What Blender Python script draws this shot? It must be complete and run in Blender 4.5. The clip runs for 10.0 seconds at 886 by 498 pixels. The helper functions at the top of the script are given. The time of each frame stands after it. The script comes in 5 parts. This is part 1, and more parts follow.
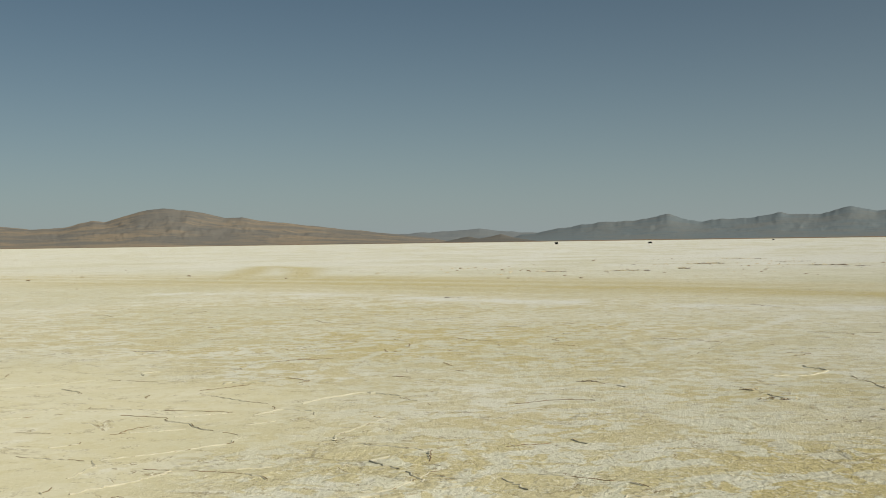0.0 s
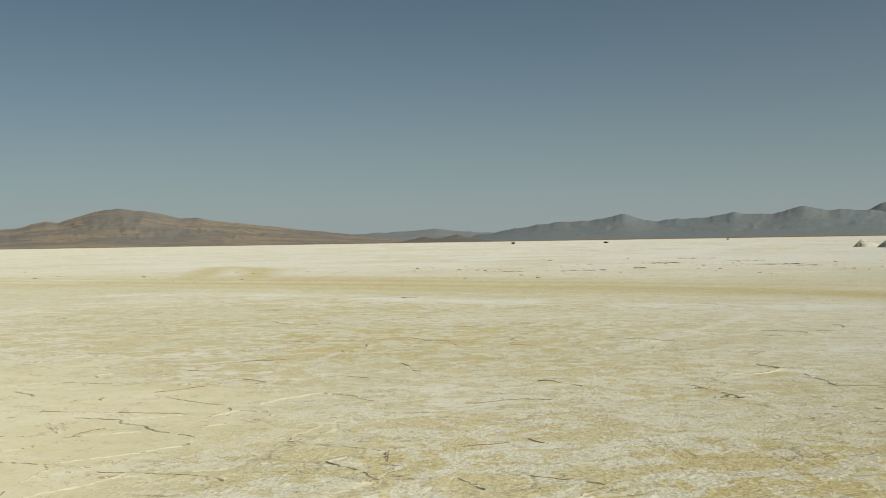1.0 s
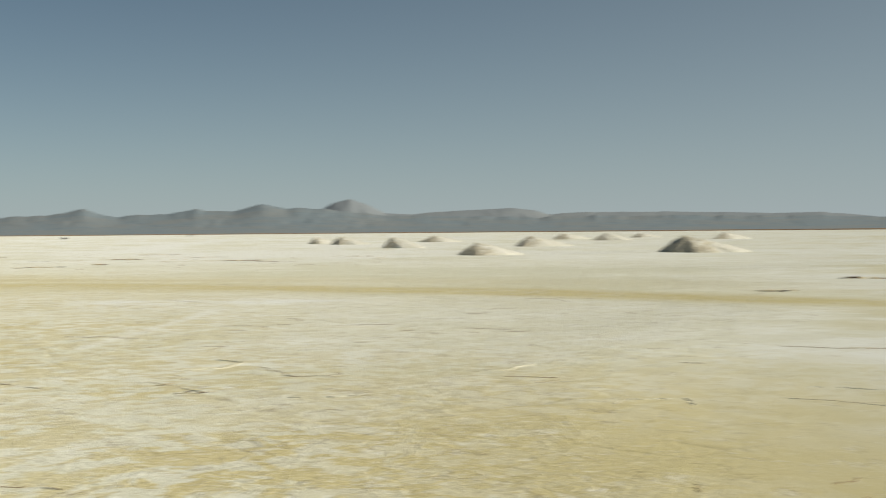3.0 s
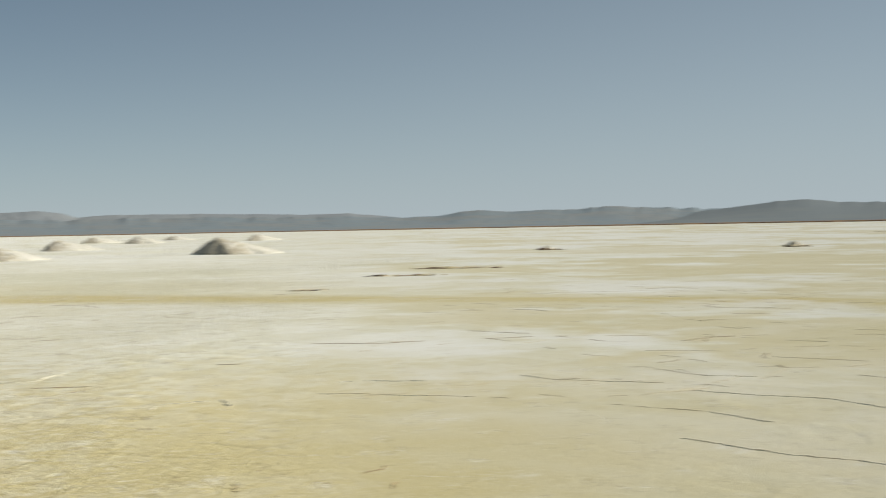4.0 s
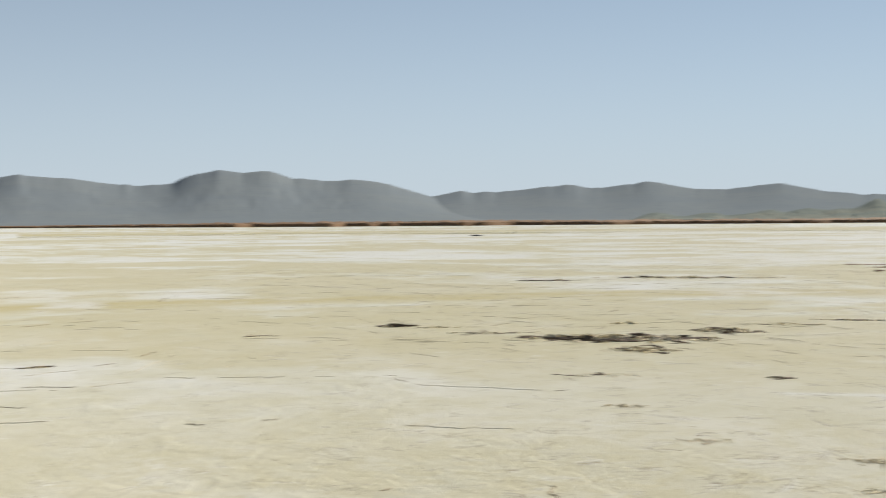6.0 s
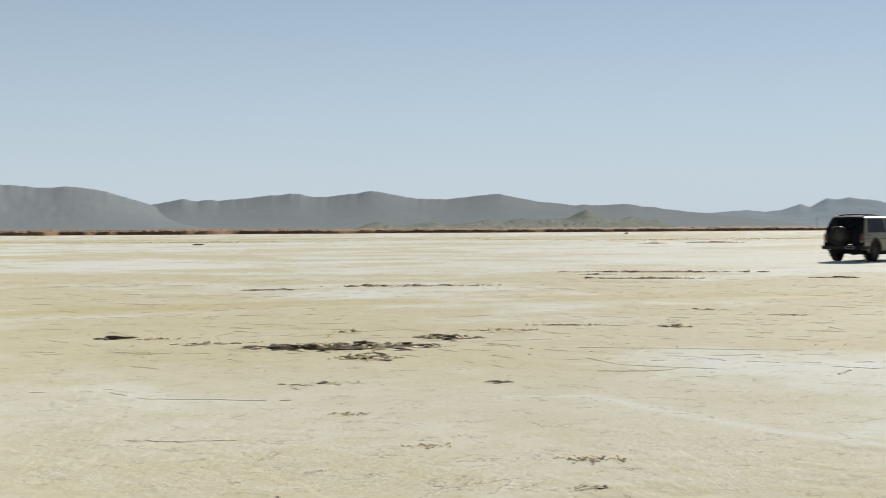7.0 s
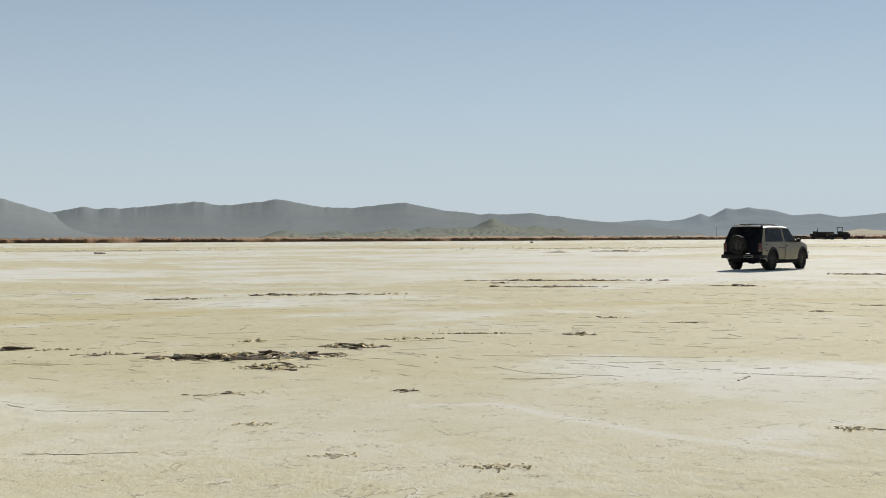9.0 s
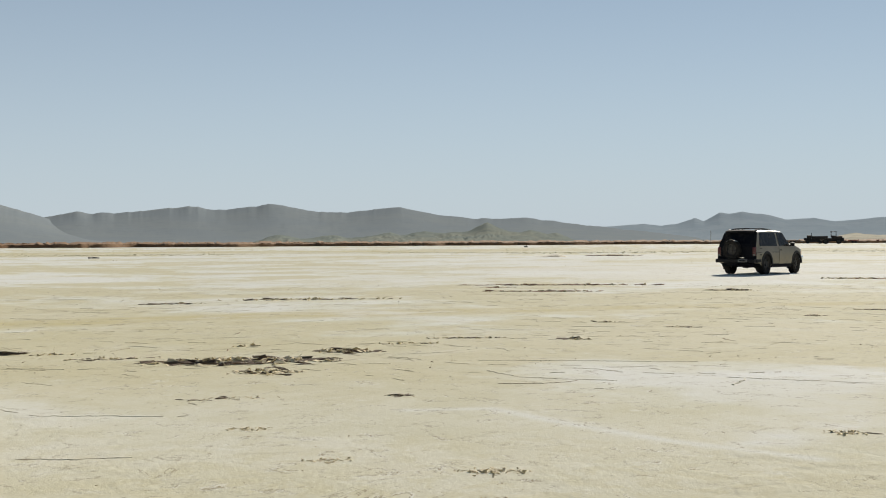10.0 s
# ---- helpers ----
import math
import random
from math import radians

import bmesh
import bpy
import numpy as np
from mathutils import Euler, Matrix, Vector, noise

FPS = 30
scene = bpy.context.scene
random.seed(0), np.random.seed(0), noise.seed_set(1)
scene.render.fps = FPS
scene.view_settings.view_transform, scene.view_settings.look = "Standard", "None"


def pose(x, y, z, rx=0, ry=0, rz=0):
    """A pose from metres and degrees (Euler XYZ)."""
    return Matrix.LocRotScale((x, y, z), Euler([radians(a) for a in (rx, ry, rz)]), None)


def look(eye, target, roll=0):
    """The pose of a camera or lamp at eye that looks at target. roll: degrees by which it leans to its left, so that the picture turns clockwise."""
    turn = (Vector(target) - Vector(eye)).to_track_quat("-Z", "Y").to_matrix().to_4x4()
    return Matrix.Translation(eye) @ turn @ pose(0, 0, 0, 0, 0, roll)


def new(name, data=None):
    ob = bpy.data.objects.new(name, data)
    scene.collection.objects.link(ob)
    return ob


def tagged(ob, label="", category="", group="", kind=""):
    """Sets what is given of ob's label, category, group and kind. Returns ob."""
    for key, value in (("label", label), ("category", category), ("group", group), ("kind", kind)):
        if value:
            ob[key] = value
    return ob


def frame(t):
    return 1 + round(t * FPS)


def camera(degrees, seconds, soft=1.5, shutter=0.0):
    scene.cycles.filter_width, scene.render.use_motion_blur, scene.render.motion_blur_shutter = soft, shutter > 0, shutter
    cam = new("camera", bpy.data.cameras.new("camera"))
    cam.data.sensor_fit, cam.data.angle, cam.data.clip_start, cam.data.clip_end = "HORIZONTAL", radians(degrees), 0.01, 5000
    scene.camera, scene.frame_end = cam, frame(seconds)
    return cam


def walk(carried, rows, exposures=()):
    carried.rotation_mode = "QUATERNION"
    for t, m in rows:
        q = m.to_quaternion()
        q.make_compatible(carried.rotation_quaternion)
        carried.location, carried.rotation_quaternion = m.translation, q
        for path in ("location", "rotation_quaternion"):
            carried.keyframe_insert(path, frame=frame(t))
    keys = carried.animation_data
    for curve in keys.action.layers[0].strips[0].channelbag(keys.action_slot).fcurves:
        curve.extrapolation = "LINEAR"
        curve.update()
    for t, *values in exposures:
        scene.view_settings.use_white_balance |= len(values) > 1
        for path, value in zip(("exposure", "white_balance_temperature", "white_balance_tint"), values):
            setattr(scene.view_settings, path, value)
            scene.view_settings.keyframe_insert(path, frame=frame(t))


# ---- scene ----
EYE = (0.0, 0.0, 1.27)          # the tripod head, breast-high over the salt


def bearing(az, el=0.0, d=1.0):
    """A vector of length d, az degrees clockwise from +y, el degrees up."""
    a, e = radians(az), radians(el)
    return Vector((math.sin(a) * math.cos(e), math.cos(a) * math.cos(e), math.sin(e))) * d


# seconds, bearing, pitch, roll: the camera stands still and pans after the car
PAN = [
    (0.0, 0.0, -0.344, -0.80), (0.5, 0.45, -0.338, -0.92), (1.0, 2.0, -0.367, -0.91), (1.5, 5.13, -0.435, -0.76),
    (2.0, 10.36, -0.564, -0.62), (2.5, 17.49, -0.708, -0.57), (2.7, 20.85, -0.74, -0.52), (3.8, 43.79, -1.019, -0.88),
    (4.0, 48.01, -1.015, -1.10), (4.2, 52.31, -1.07, -1.16), (4.5, 59.05, -1.178, -0.89), (4.8, 67.86, -1.28, -0.62),
    (5.0, 73.5, -1.313, -0.57), (5.2, 78.61, -1.308, -0.52), (6.3, 102.21, -1.16, -0.49), (6.5, 104.92, -1.063, -0.52),
    (7.0, 109.74, -0.926, -0.36), (7.5, 112.55, -0.863, -0.29), (8.0, 113.49, -0.783, -0.29), (8.5, 113.86, -0.622, -0.29),
    (9.0, 114.09, -0.543, -0.27), (9.5, 114.26, -0.454, -0.27), (10.0, 114.35, -0.335, -0.31)]
cam = camera(39.5, 10.0, soft=1.0, shutter=0.5)
walk(cam, [(t, look(EYE, Vector(EYE) + bearing(az, el, 10.0), roll)) for t, az, el, roll in PAN],
     exposures=[(0.0, -0.27, 6900, 6), (2.7, 0.03, 6850, 6.5), (4.0, 0.28, 6650, 9), (5.0, 0.53, 6500, 11), (6.3, 0.69, 6550, 13), (10.0, 0.60, 6700, 12)])

# ---- light ----
SUN_AZ, SUN_EL = 136.0, 31.0
CLEAR, HAZE, HAZE_FALL = (0.42, 0.475, 0.45), (3.32, 3.9, 4.32, 1.0), 11.0
world = bpy.data.worlds.new("sky")
scene.world = world
world.use_nodes = True
wn = world.node_tree.nodes
sky = wn.new("ShaderNodeTexSky")
sky.sky_type, sky.sun_disc = "NISHITA", False
sky.sun_elevation, sky.sun_rotation = radians(SUN_EL), radians(SUN_AZ)
sky.altitude, sky.air_density, sky.dust_density, sky.ozone_density = 3800, 1.0, 0.22, 1.2
wn["Background"].inputs["Strength"].default_value = 0.1


def sky_math(op, x, y=0.0):
    n = wn.new("ShaderNodeMath")
    n.operation = op
    for socket, value in zip(n.inputs, (x, y)):
        if isinstance(value, bpy.types.NodeSocket):
            world.node_tree.links.new(value, socket)
        else:
            socket.default_value = value
    return n.outputs[0]


# thin dry haze: thick at the horizon, and farther up on the sun's side
way = wn.new("ShaderNodeTexCoord").outputs["Generated"]
parts = wn.new("ShaderNodeSeparateXYZ")
world.node_tree.links.new(way, parts.inputs[0])
up = sky_math("MAXIMUM", parts.outputs[2], 0.0)
low = sky_math("POWER", 2.718, sky_math("MULTIPLY", up, -HAZE_FALL))
towards = wn.new("ShaderNodeVectorMath")
towards.operation = "DOT_PRODUCT"
world.node_tree.links.new(way, towards.inputs[0])
towards.inputs[1].default_value = bearing(SUN_AZ, SUN_EL)
side = wn.new("ShaderNodeMapRange")
side.interpolation_type = "SMOOTHSTEP"
side.inputs["From Min"].default_value, side.inputs["From Max"].default_value = -0.6, 0.6
world.node_tree.links.new(towards.outputs["Value"], side.inputs["Value"])
glow = sky_math("MULTIPLY", sky_math("MULTIPLY", side.outputs[0], 0.78), sky_math("POWER", sky_math("SUBTRACT", 1.0, up), 3.0))
haze = sky_math("SUBTRACT", 1.0, sky_math("MULTIPLY", sky_math("SUBTRACT", 1.0, low), sky_math("SUBTRACT", 1.0, glow)))
thin = wn.new("ShaderNodeVectorMath")
thin.operation = "MULTIPLY"
thin.inputs[1].default_value = CLEAR
world.node_tree.links.new(sky.outputs[0], thin.inputs[0])
veil = wn.new("ShaderNodeMix")
veil.data_type = "RGBA"
world.node_tree.links.new(haze, veil.inputs[0])
world.node_tree.links.new(thin.outputs[0], veil.inputs[6])
veil.inputs[7].default_value = HAZE
world.node_tree.links.new(veil.outputs[2], wn["Background"].inputs["Color"])
sun = new("sun", bpy.data.lights.new("sun", "SUN"))
sun.data.energy, sun.data.angle, sun.data.color = 4.7, radians(0.5), (1.0, 0.95, 0.84)
sun.matrix_world = look(bearing(SUN_AZ, SUN_EL, 300.0), (0, 0, 0))

# ---- materials ----


class Nodes:
    """A small writer of node trees."""

    def __init__(self, name):
        self.m = bpy.data.materials.new(name)
        self.m.use_nodes = True
        self.t = self.m.node_tree
        self.bsdf = self.t.nodes["Principled BSDF"]
        self.pos = self.t.nodes.new("ShaderNodeTexCoord").outputs["Object"]

    def link(self, a, b):
        self.t.links.new(a, b)

    def put(self, socket, value):
        if isinstance(value, bpy.types.NodeSocket):
            self.link(value, socket)
        else:
            socket.default_value = value

    def noise(self, scale, detail=4.0, rough=0.55, vec=None, stretch=None, warp=0.0):
        n = self.t.nodes.new("ShaderNodeTexNoise")
        v = vec or self.pos
        if stretch:
            k = self.t.nodes.new("ShaderNodeMapping")
            k.inputs["Scale"].default_value = stretch
            self.link(v, k.inputs["Vector"])
            v = k.outputs[0]
        self.link(v, n.inputs["Vector"])
        n.inputs["Scale"].default_value, n.inputs["Detail"].default_value = scale, detail
        n.inputs["Roughness"].default_value, n.inputs["Distortion"].default_value = rough, warp
        return n.outputs["Fac"]

    def ramp(self, fac, a, b, lo=0.0, hi=1.0):
        n = self.t.nodes.new("ShaderNodeMapRange")
        n.interpolation_type = "SMOOTHSTEP"
        self.put(n.inputs["Value"], fac)
        n.inputs["From Min"].default_value, n.inputs["From Max"].default_value = a, b
        n.inputs["To Min"].default_value, n.inputs["To Max"].default_value = lo, hi
        return n.outputs["Result"]

    def math(self, op, a, b=0.0):
        n = self.t.nodes.new("ShaderNodeMath")
        n.operation = op
        self.put(n.inputs[0], a)
        self.put(n.inputs[1], b)
        return n.outputs[0]

    def mix(self, fac, a, b):
        n = self.t.nodes.new("ShaderNodeMix")
        n.data_type = "RGBA"
        self.put(n.inputs[0], fac)
        for s, c in ((n.inputs[6], a), (n.inputs[7], b)):
            self.put(s, (*c, 1.0) if isinstance(c, tuple) else c)
        return n.outputs[2]

    def attr(self, name):
        n = self.t.nodes.new("ShaderNodeAttribute")
        n.attribute_name = name
        return n.outputs["Fac"]

    def randomly(self, island=False):
        if island:
            return self.t.nodes.new("ShaderNodeNewGeometry").outputs["Random Per Island"]
        return self.t.nodes.new("ShaderNodeObjectInfo").outputs["Random"]

    def finish(self, color, rough=0.6, metal=0.0, bump=None, strength=0.4, distance=0.01, coat=0.0):
        b = self.bsdf
        self.put(b.inputs["Base Color"], (*color, 1.0) if isinstance(color, tuple) else color)
        self.put(b.inputs["Roughness"], rough)
        b.inputs["Metallic"].default_value = metal
        b.inputs["Coat Weight"].default_value = coat
        if bump is not None:
            n = self.t.nodes.new("ShaderNodeBump")
            n.inputs["Strength"].default_value, n.inputs["Distance"].default_value = strength, distance
            self.link(bump, n.inputs["Height"])
            self.link(n.outputs[0], b.inputs["Normal"])
        return self.m


def plain(name, a, b, rough=0.6, metal=0.0, scale=8.0, strength=0.3, distance=0.004, island=False, coat=0.0):
    """Two tones mixed by grain at two scales, with fine relief."""
    n = Nodes(name)
    big, fine = n.noise(scale, 3.0), n.noise(scale * 9.0, 3.0)
    f = n.math("ADD", n.math("MULTIPLY", big, 0.65), n.math("MULTIPLY", fine, 0.35))
    col = n.mix(n.ramp(f, 0.35, 0.65), a, b)
    if island:
        col = n.mix(n.ramp(n.randomly(True), 0.0, 1.0, 0.0, 0.5), col, b)
    return n.finish(col, n.ramp(fine, 0.3, 0.7, max(rough - 0.08, 0.02), min(rough + 0.08, 1.0)), metal, fine, strength, distance, coat)


def salt_ground():
    n = Nodes("salt_crust")
    scaly = n.attr("scaly")
    rough_zone, smooth_zone = n.ramp(scaly, 0.0, 0.9), n.ramp(scaly, 0.9, 0.0)
    wide, mid = n.noise(0.09, 4.0, warp=0.6), n.noise(0.8, 5.0, 0.6, warp=0.4)
    smear, patch = n.noise(1.8, 5.0, 0.58, warp=0.9), n.noise(4.4, 4.0, 0.56, warp=0.6)
    flake, fine, grain = n.noise(10.0, 5.0, 0.62, warp=0.4), n.noise(30.0, 4.0, 0.66), n.noise(75.0, 3.0, 0.70)
    # clean and dusty salt
    salt = n.mix(n.ramp(mid, 0.35, 0.7), (0.705, 0.693, 0.578), (0.78, 0.777, 0.70))
    tan = n.mix(n.ramp(fine, 0.3, 0.7), (0.60, 0.586, 0.44), (0.68, 0.672, 0.54))
    col = n.mix(n.math("MULTIPLY", n.ramp(wide, 0.44, 0.58, 0.0, 0.7), n.ramp(scaly, 0.0, 0.6, 0.45, 1.0)), salt, tan)
    col = n.mix(n.ramp(n.noise(0.28, 4.0, 0.6, warp=0.5), 0.54, 0.66, 0.0, 0.45), col, (0.785, 0.785, 0.72))
    col = n.mix(n.math("MULTIPLY", n.ramp(patch, 0.50, 0.62, 0.0, 0.45), n.ramp(scaly, 0.0, 0.5, 0.45, 1.0)), col, tan)
    # pale yellow and clean white sheets on the smooth flat
    sheet = n.noise(0.5, 6.0, 0.62, warp=0.8)
    col = n.mix(n.math("MULTIPLY", smooth_zone, n.ramp(sheet, 0.49, 0.60, 0.0, 0.6)), col, (0.645, 0.625, 0.48))
    col = n.mix(n.math("MULTIPLY", smooth_zone, n.ramp(sheet, 0.46, 0.36, 0.0, 0.55)), col, (0.80, 0.80, 0.75))
    # ochre dust blown into shallow smears
    ochre = n.mix(n.ramp(fine, 0.35, 0.65), (0.545, 0.466, 0.225), (0.628, 0.548, 0.30))
    blown = n.math("MAXIMUM", n.ramp(smear, 0.49, 0.57, 0.0, 0.85), n.ramp(patch, 0.52, 0.57, 0.0, 0.9))
    col = n.mix(n.math("MULTIPLY", n.attr("stain"), blown), col, ochre)
    col = n.mix(n.math("MULTIPLY", n.attr("track"), n.ramp(mid, 0.2, 0.6, 0.55, 1.0)), col, (0.58, 0.51, 0.28))
    col = n.mix(n.math("MULTIPLY", n.attr("packed"), 0.9), col, (0.785, 0.79, 0.755))
    # clean white crystals, brown grit, and painted shade at the edges of lifted flakes
    white = n.ramp(n.noise(1.9, 8.0, 0.80), 0.57, 0.67, 0.0, 0.75)
    col = n.mix(n.math("MULTIPLY", white, n.ramp(scaly, 0.0, 1.0, 0.45, 0.8)), col, (0.82, 0.82, 0.79))
    col = n.mix(n.math("MULTIPLY", n.ramp(scaly, 0.0, 1.0, 0.15, 0.4), n.ramp(grain, 0.44, 0.30)), col, (0.40, 0.34, 0.21))
    col = n.mix(n.math("MULTIPLY", n.ramp(scaly, 0.0, 1.0, 0.16, 0.42), n.ramp(fine, 0.42, 0.32)), col, (0.38, 0.32, 0.20))
    col = n.mix(n.math("MULTIPLY", n.ramp(scaly, 0.0, 1.0, 0.25, 0.65), n.ramp(fine, 0.57, 0.68)), col, (0.84, 0.825, 0.75))
    col = n.mix(n.math("MULTIPLY", rough_zone, n.ramp(flake, 0.59, 0.66, 0.0, 0.5)), col, (0.40, 0.32, 0.18))
    col = n.mix(n.math("MULTIPLY", rough_zone, n.ramp(flake, 0.42, 0.35, 0.0, 0.45)), col, (0.83, 0.82, 0.75))
    # hair-thin edges of overlapping crust sheets, shaded and lit sides painted
    sheets = n.noise(0.75, 7.0, 0.62, warp=0.6)
    rim = n.ramp(n.math("ABSOLUTE", n.math("SUBTRACT", sheets, 0.5)), 0.0055, 0.0015)
    rim2 = n.ramp(n.math("ABSOLUTE", n.math("SUBTRACT", n.noise(2.1, 6.0, 0.62, warp=0.5), 0.47)), 0.010, 0.003)
    broken = n.ramp(n.noise(3.1, 4.0, 0.7), 0.46, 0.60)
    edge_shade = n.math("MULTIPLY", n.math("MAXIMUM", rim, n.math("MULTIPLY", rim2, 0.8)), broken)
    col = n.mix(n.math("MULTIPLY", edge_shade, n.ramp(scaly, 0.05, 0.25, 0.35, 0.8)), col, (0.27, 0.215, 0.13))
    lit = n.ramp(n.math("ABSOLUTE", n.math("SUBTRACT", sheets, 0.508)), 0.006, 0.002)
    col = n.mix(n.math("MULTIPLY", n.math("MULTIPLY", lit, broken), 0.45), col, (0.84, 0.83, 0.77))
    # shade inside the cracks, painted as narrow dark lines
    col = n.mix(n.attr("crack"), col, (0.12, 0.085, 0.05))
    col = n.mix(n.attr("plain"), col, n.mix(n.ramp(n.noise(0.02, 4.0), 0.4, 0.6), (0.24, 0.15, 0.08), (0.32, 0.24, 0.13)))
    h = n.math("ADD", n.math("MULTIPLY", flake, 0.40), n.math("ADD", n.math("MULTIPLY", fine, 0.40), n.math("MULTIPLY", grain, 0.12)))
    n.bsdf.inputs["Diffuse Roughness"].default_value = 0.42
    n.bsdf.inputs["Specular IOR Level"].default_value = 0.035
    calm = n.math("ADD", n.math("MULTIPLY", fine, 0.055), n.math("MULTIPLY", grain, 0.05))
    h = n.math("ADD", n.math("MULTIPLY", h, n.math("MULTIPLY", rough_zone, 1.25)), n.math("MULTIPLY", calm, smooth_zone))
    return n.finish(col, n.ramp(grain, 0.3, 0.7, 0.75, 0.95), 0.0, h, 0.75, 0.05)


def rock(name, a, b, c):
    """Far slopes: bare rock, scree and thin scrub, with air haze in the colour."""
    n = Nodes(name)
    v = n.noise(0.006, 6.0, 0.6)
    w = n.noise(0.03, 5.0, 0.65, stretch=(1.0, 1.0, 0.4))
    col = n.mix(n.ramp(v, 0.40, 0.62), a, b)
    col = n.mix(n.ramp(w, 0.50, 0.68, 0.0, 0.8), col, c)
    n.bsdf.inputs["Specular IOR Level"].default_value = 0.0
    return n.finish(col, 0.95, 0.0, w, 0.035, 3.0)


def car_paint():
    n = Nodes("champagne_paint")
    z = n.t.nodes.new("ShaderNodeSeparateXYZ")
    n.link(n.pos, z.inputs[0])
    dusty = n.math("MULTIPLY", n.ramp(z.outputs[2], 0.95, 0.35), n.ramp(n.noise(2.2, 5.0, 0.6), 0.30, 0.62))
    col = n.mix(n.ramp(n.noise(1.3, 3.0), 0.35, 0.65), (0.160, 0.143, 0.108), (0.192, 0.172, 0.130))
    col = n.mix(n.math("MULTIPLY", dusty, 0.6), col, (0.42, 0.37, 0.26))
    rough = n.ramp(n.math("ADD", dusty, n.math("MULTIPLY", n.noise(30.0, 2.0), 0.3)), 0.0, 1.0, 0.45, 0.8)
    return n.finish(col, rough, 0.15, n.noise(120.0, 2.0), 0.03, 0.001)


def dark_glass(name, tint, rough=0.04):
    n = Nodes(name)
    n.bsdf.inputs["IOR"].default_value = 1.5
    n.bsdf.inputs["Specular IOR Level"].default_value = 0.07
    dust = n.noise(3.0, 4.0)
    return n.finish(n.mix(n.ramp(dust, 0.45, 0.75, 0.0, 0.25), tint, (0.10, 0.09, 0.07)), n.ramp(dust, 0.4, 0.8, rough, 0.25))


SALT = salt_ground()


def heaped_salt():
    """Clean scraped salt; a muddy, dug-over flank that also carries painted shade."""
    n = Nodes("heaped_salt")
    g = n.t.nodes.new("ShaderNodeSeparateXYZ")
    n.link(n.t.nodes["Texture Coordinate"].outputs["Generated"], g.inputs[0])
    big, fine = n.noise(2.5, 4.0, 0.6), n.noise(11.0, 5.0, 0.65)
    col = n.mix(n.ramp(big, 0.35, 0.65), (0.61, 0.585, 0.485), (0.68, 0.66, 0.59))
    # darker on the flank away from the sun: mud plus painted shade
    dug_shade = n.ramp(n.math("ADD", g.outputs[0], n.math("MULTIPLY", n.math("SUBTRACT", big, 0.5), 0.9)), 0.36, 0.22)
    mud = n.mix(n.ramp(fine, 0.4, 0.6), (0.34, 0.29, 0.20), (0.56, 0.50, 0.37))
    col = n.mix(n.math("MULTIPLY", dug_shade, n.ramp(fine, 0.25, 0.5, 0.4, 0.85)), col, mud)
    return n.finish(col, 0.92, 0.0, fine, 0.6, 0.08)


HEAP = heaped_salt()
CRUST = plain("broken_crust", (0.61, 0.51, 0.325), (0.75, 0.67, 0.49), 0.9, scale=6.0, strength=0.6, distance=0.01)
MUD_SHADE = plain("mud_and_shade", (0.070, 0.048, 0.033), (0.17, 0.12, 0.078), 0.8, scale=9.0, strength=0.6, distance=0.01)
RED_MUD = plain("red_clay", (0.17, 0.085, 0.055), (0.28, 0.17, 0.11), 0.85, scale=7.0, strength=0.6, distance=0.01)
GRASS = plain("dry_grass", (0.105, 0.068, 0.034), (0.155, 0.10, 0.05), 0.95, scale=0.35, strength=0.6, distance=0.3, island=True)
BANK = plain("shore_soil", (0.165, 0.098, 0.052), (0.205, 0.125, 0.068), 0.95, scale=0.08, strength=0.6, distance=0.4)
SCRUB = plain("salt_scrub", (0.60, 0.54, 0.34), (0.74, 0.68, 0.49), 0.95, scale=0.9, strength=0.5, distance=0.05, island=True)
PAINT = car_paint()
def matte(m):
    m.node_tree.nodes["Principled BSDF"].inputs["Specular IOR Level"].default_value = 0.15
    return m


TRIM = plain("black_plastic", (0.007, 0.007, 0.009), (0.016, 0.016, 0.016), 0.55, scale=20.0)
RUBBER = plain("dusty_rubber", (0.010, 0.0095, 0.010), (0.026, 0.024, 0.021), 0.9, scale=10.0)
STEEL = plain("dull_alloy", (0.020, 0.019, 0.018), (0.050, 0.047, 0.042), 0.6, 0.4, scale=14.0)
CHROME = plain("chrome", (0.75, 0.75, 0.74), (0.85, 0.85, 0.84), 0.12, 1.0, scale=12.0, strength=0.05)
UNDER_AND_SHADE = plain("chassis_grime_and_shade", (0.005, 0.006, 0.009), (0.010, 0.0105, 0.013), 0.9, scale=12.0)
GLASS = dark_glass("tinted_glass", (0.006, 0.007, 0.010))
WINDSCREEN = dark_glass("windscreen_glass", (0.018, 0.020, 0.022))
LAMP_AND_GLINT = plain("headlamp_and_glint", (0.55, 0.54, 0.50), (0.72, 0.70, 0.66), 0.12, 0.3, scale=40.0)
AMBER = plain("amber_lens", (0.55, 0.20, 0.03), (0.65, 0.28, 0.05), 0.2, scale=40.0)
RED = plain("red_lens", (0.055, 0.006, 0.006), (0.09, 0.010, 0.008), 0.3, scale=40.0)
PLATE = plain("plate_white", (0.10, 0.10, 0.095), (0.15, 0.15, 0.14), 0.5, scale=30.0)
FARDARK = plain("weathered_steel", (0.012, 0.012, 0.013), (0.030, 0.026, 0.023), 0.7, scale=1.5)
RUST = plain("rusty_red_paint", (0.16, 0.05, 0.035), (0.26, 0.10, 0.07), 0.8, scale=1.5)
LOADER = plain("worn_machine_paint", (0.075, 0.05, 0.02), (0.03, 0.024, 0.018), 0.7, scale=0.8)
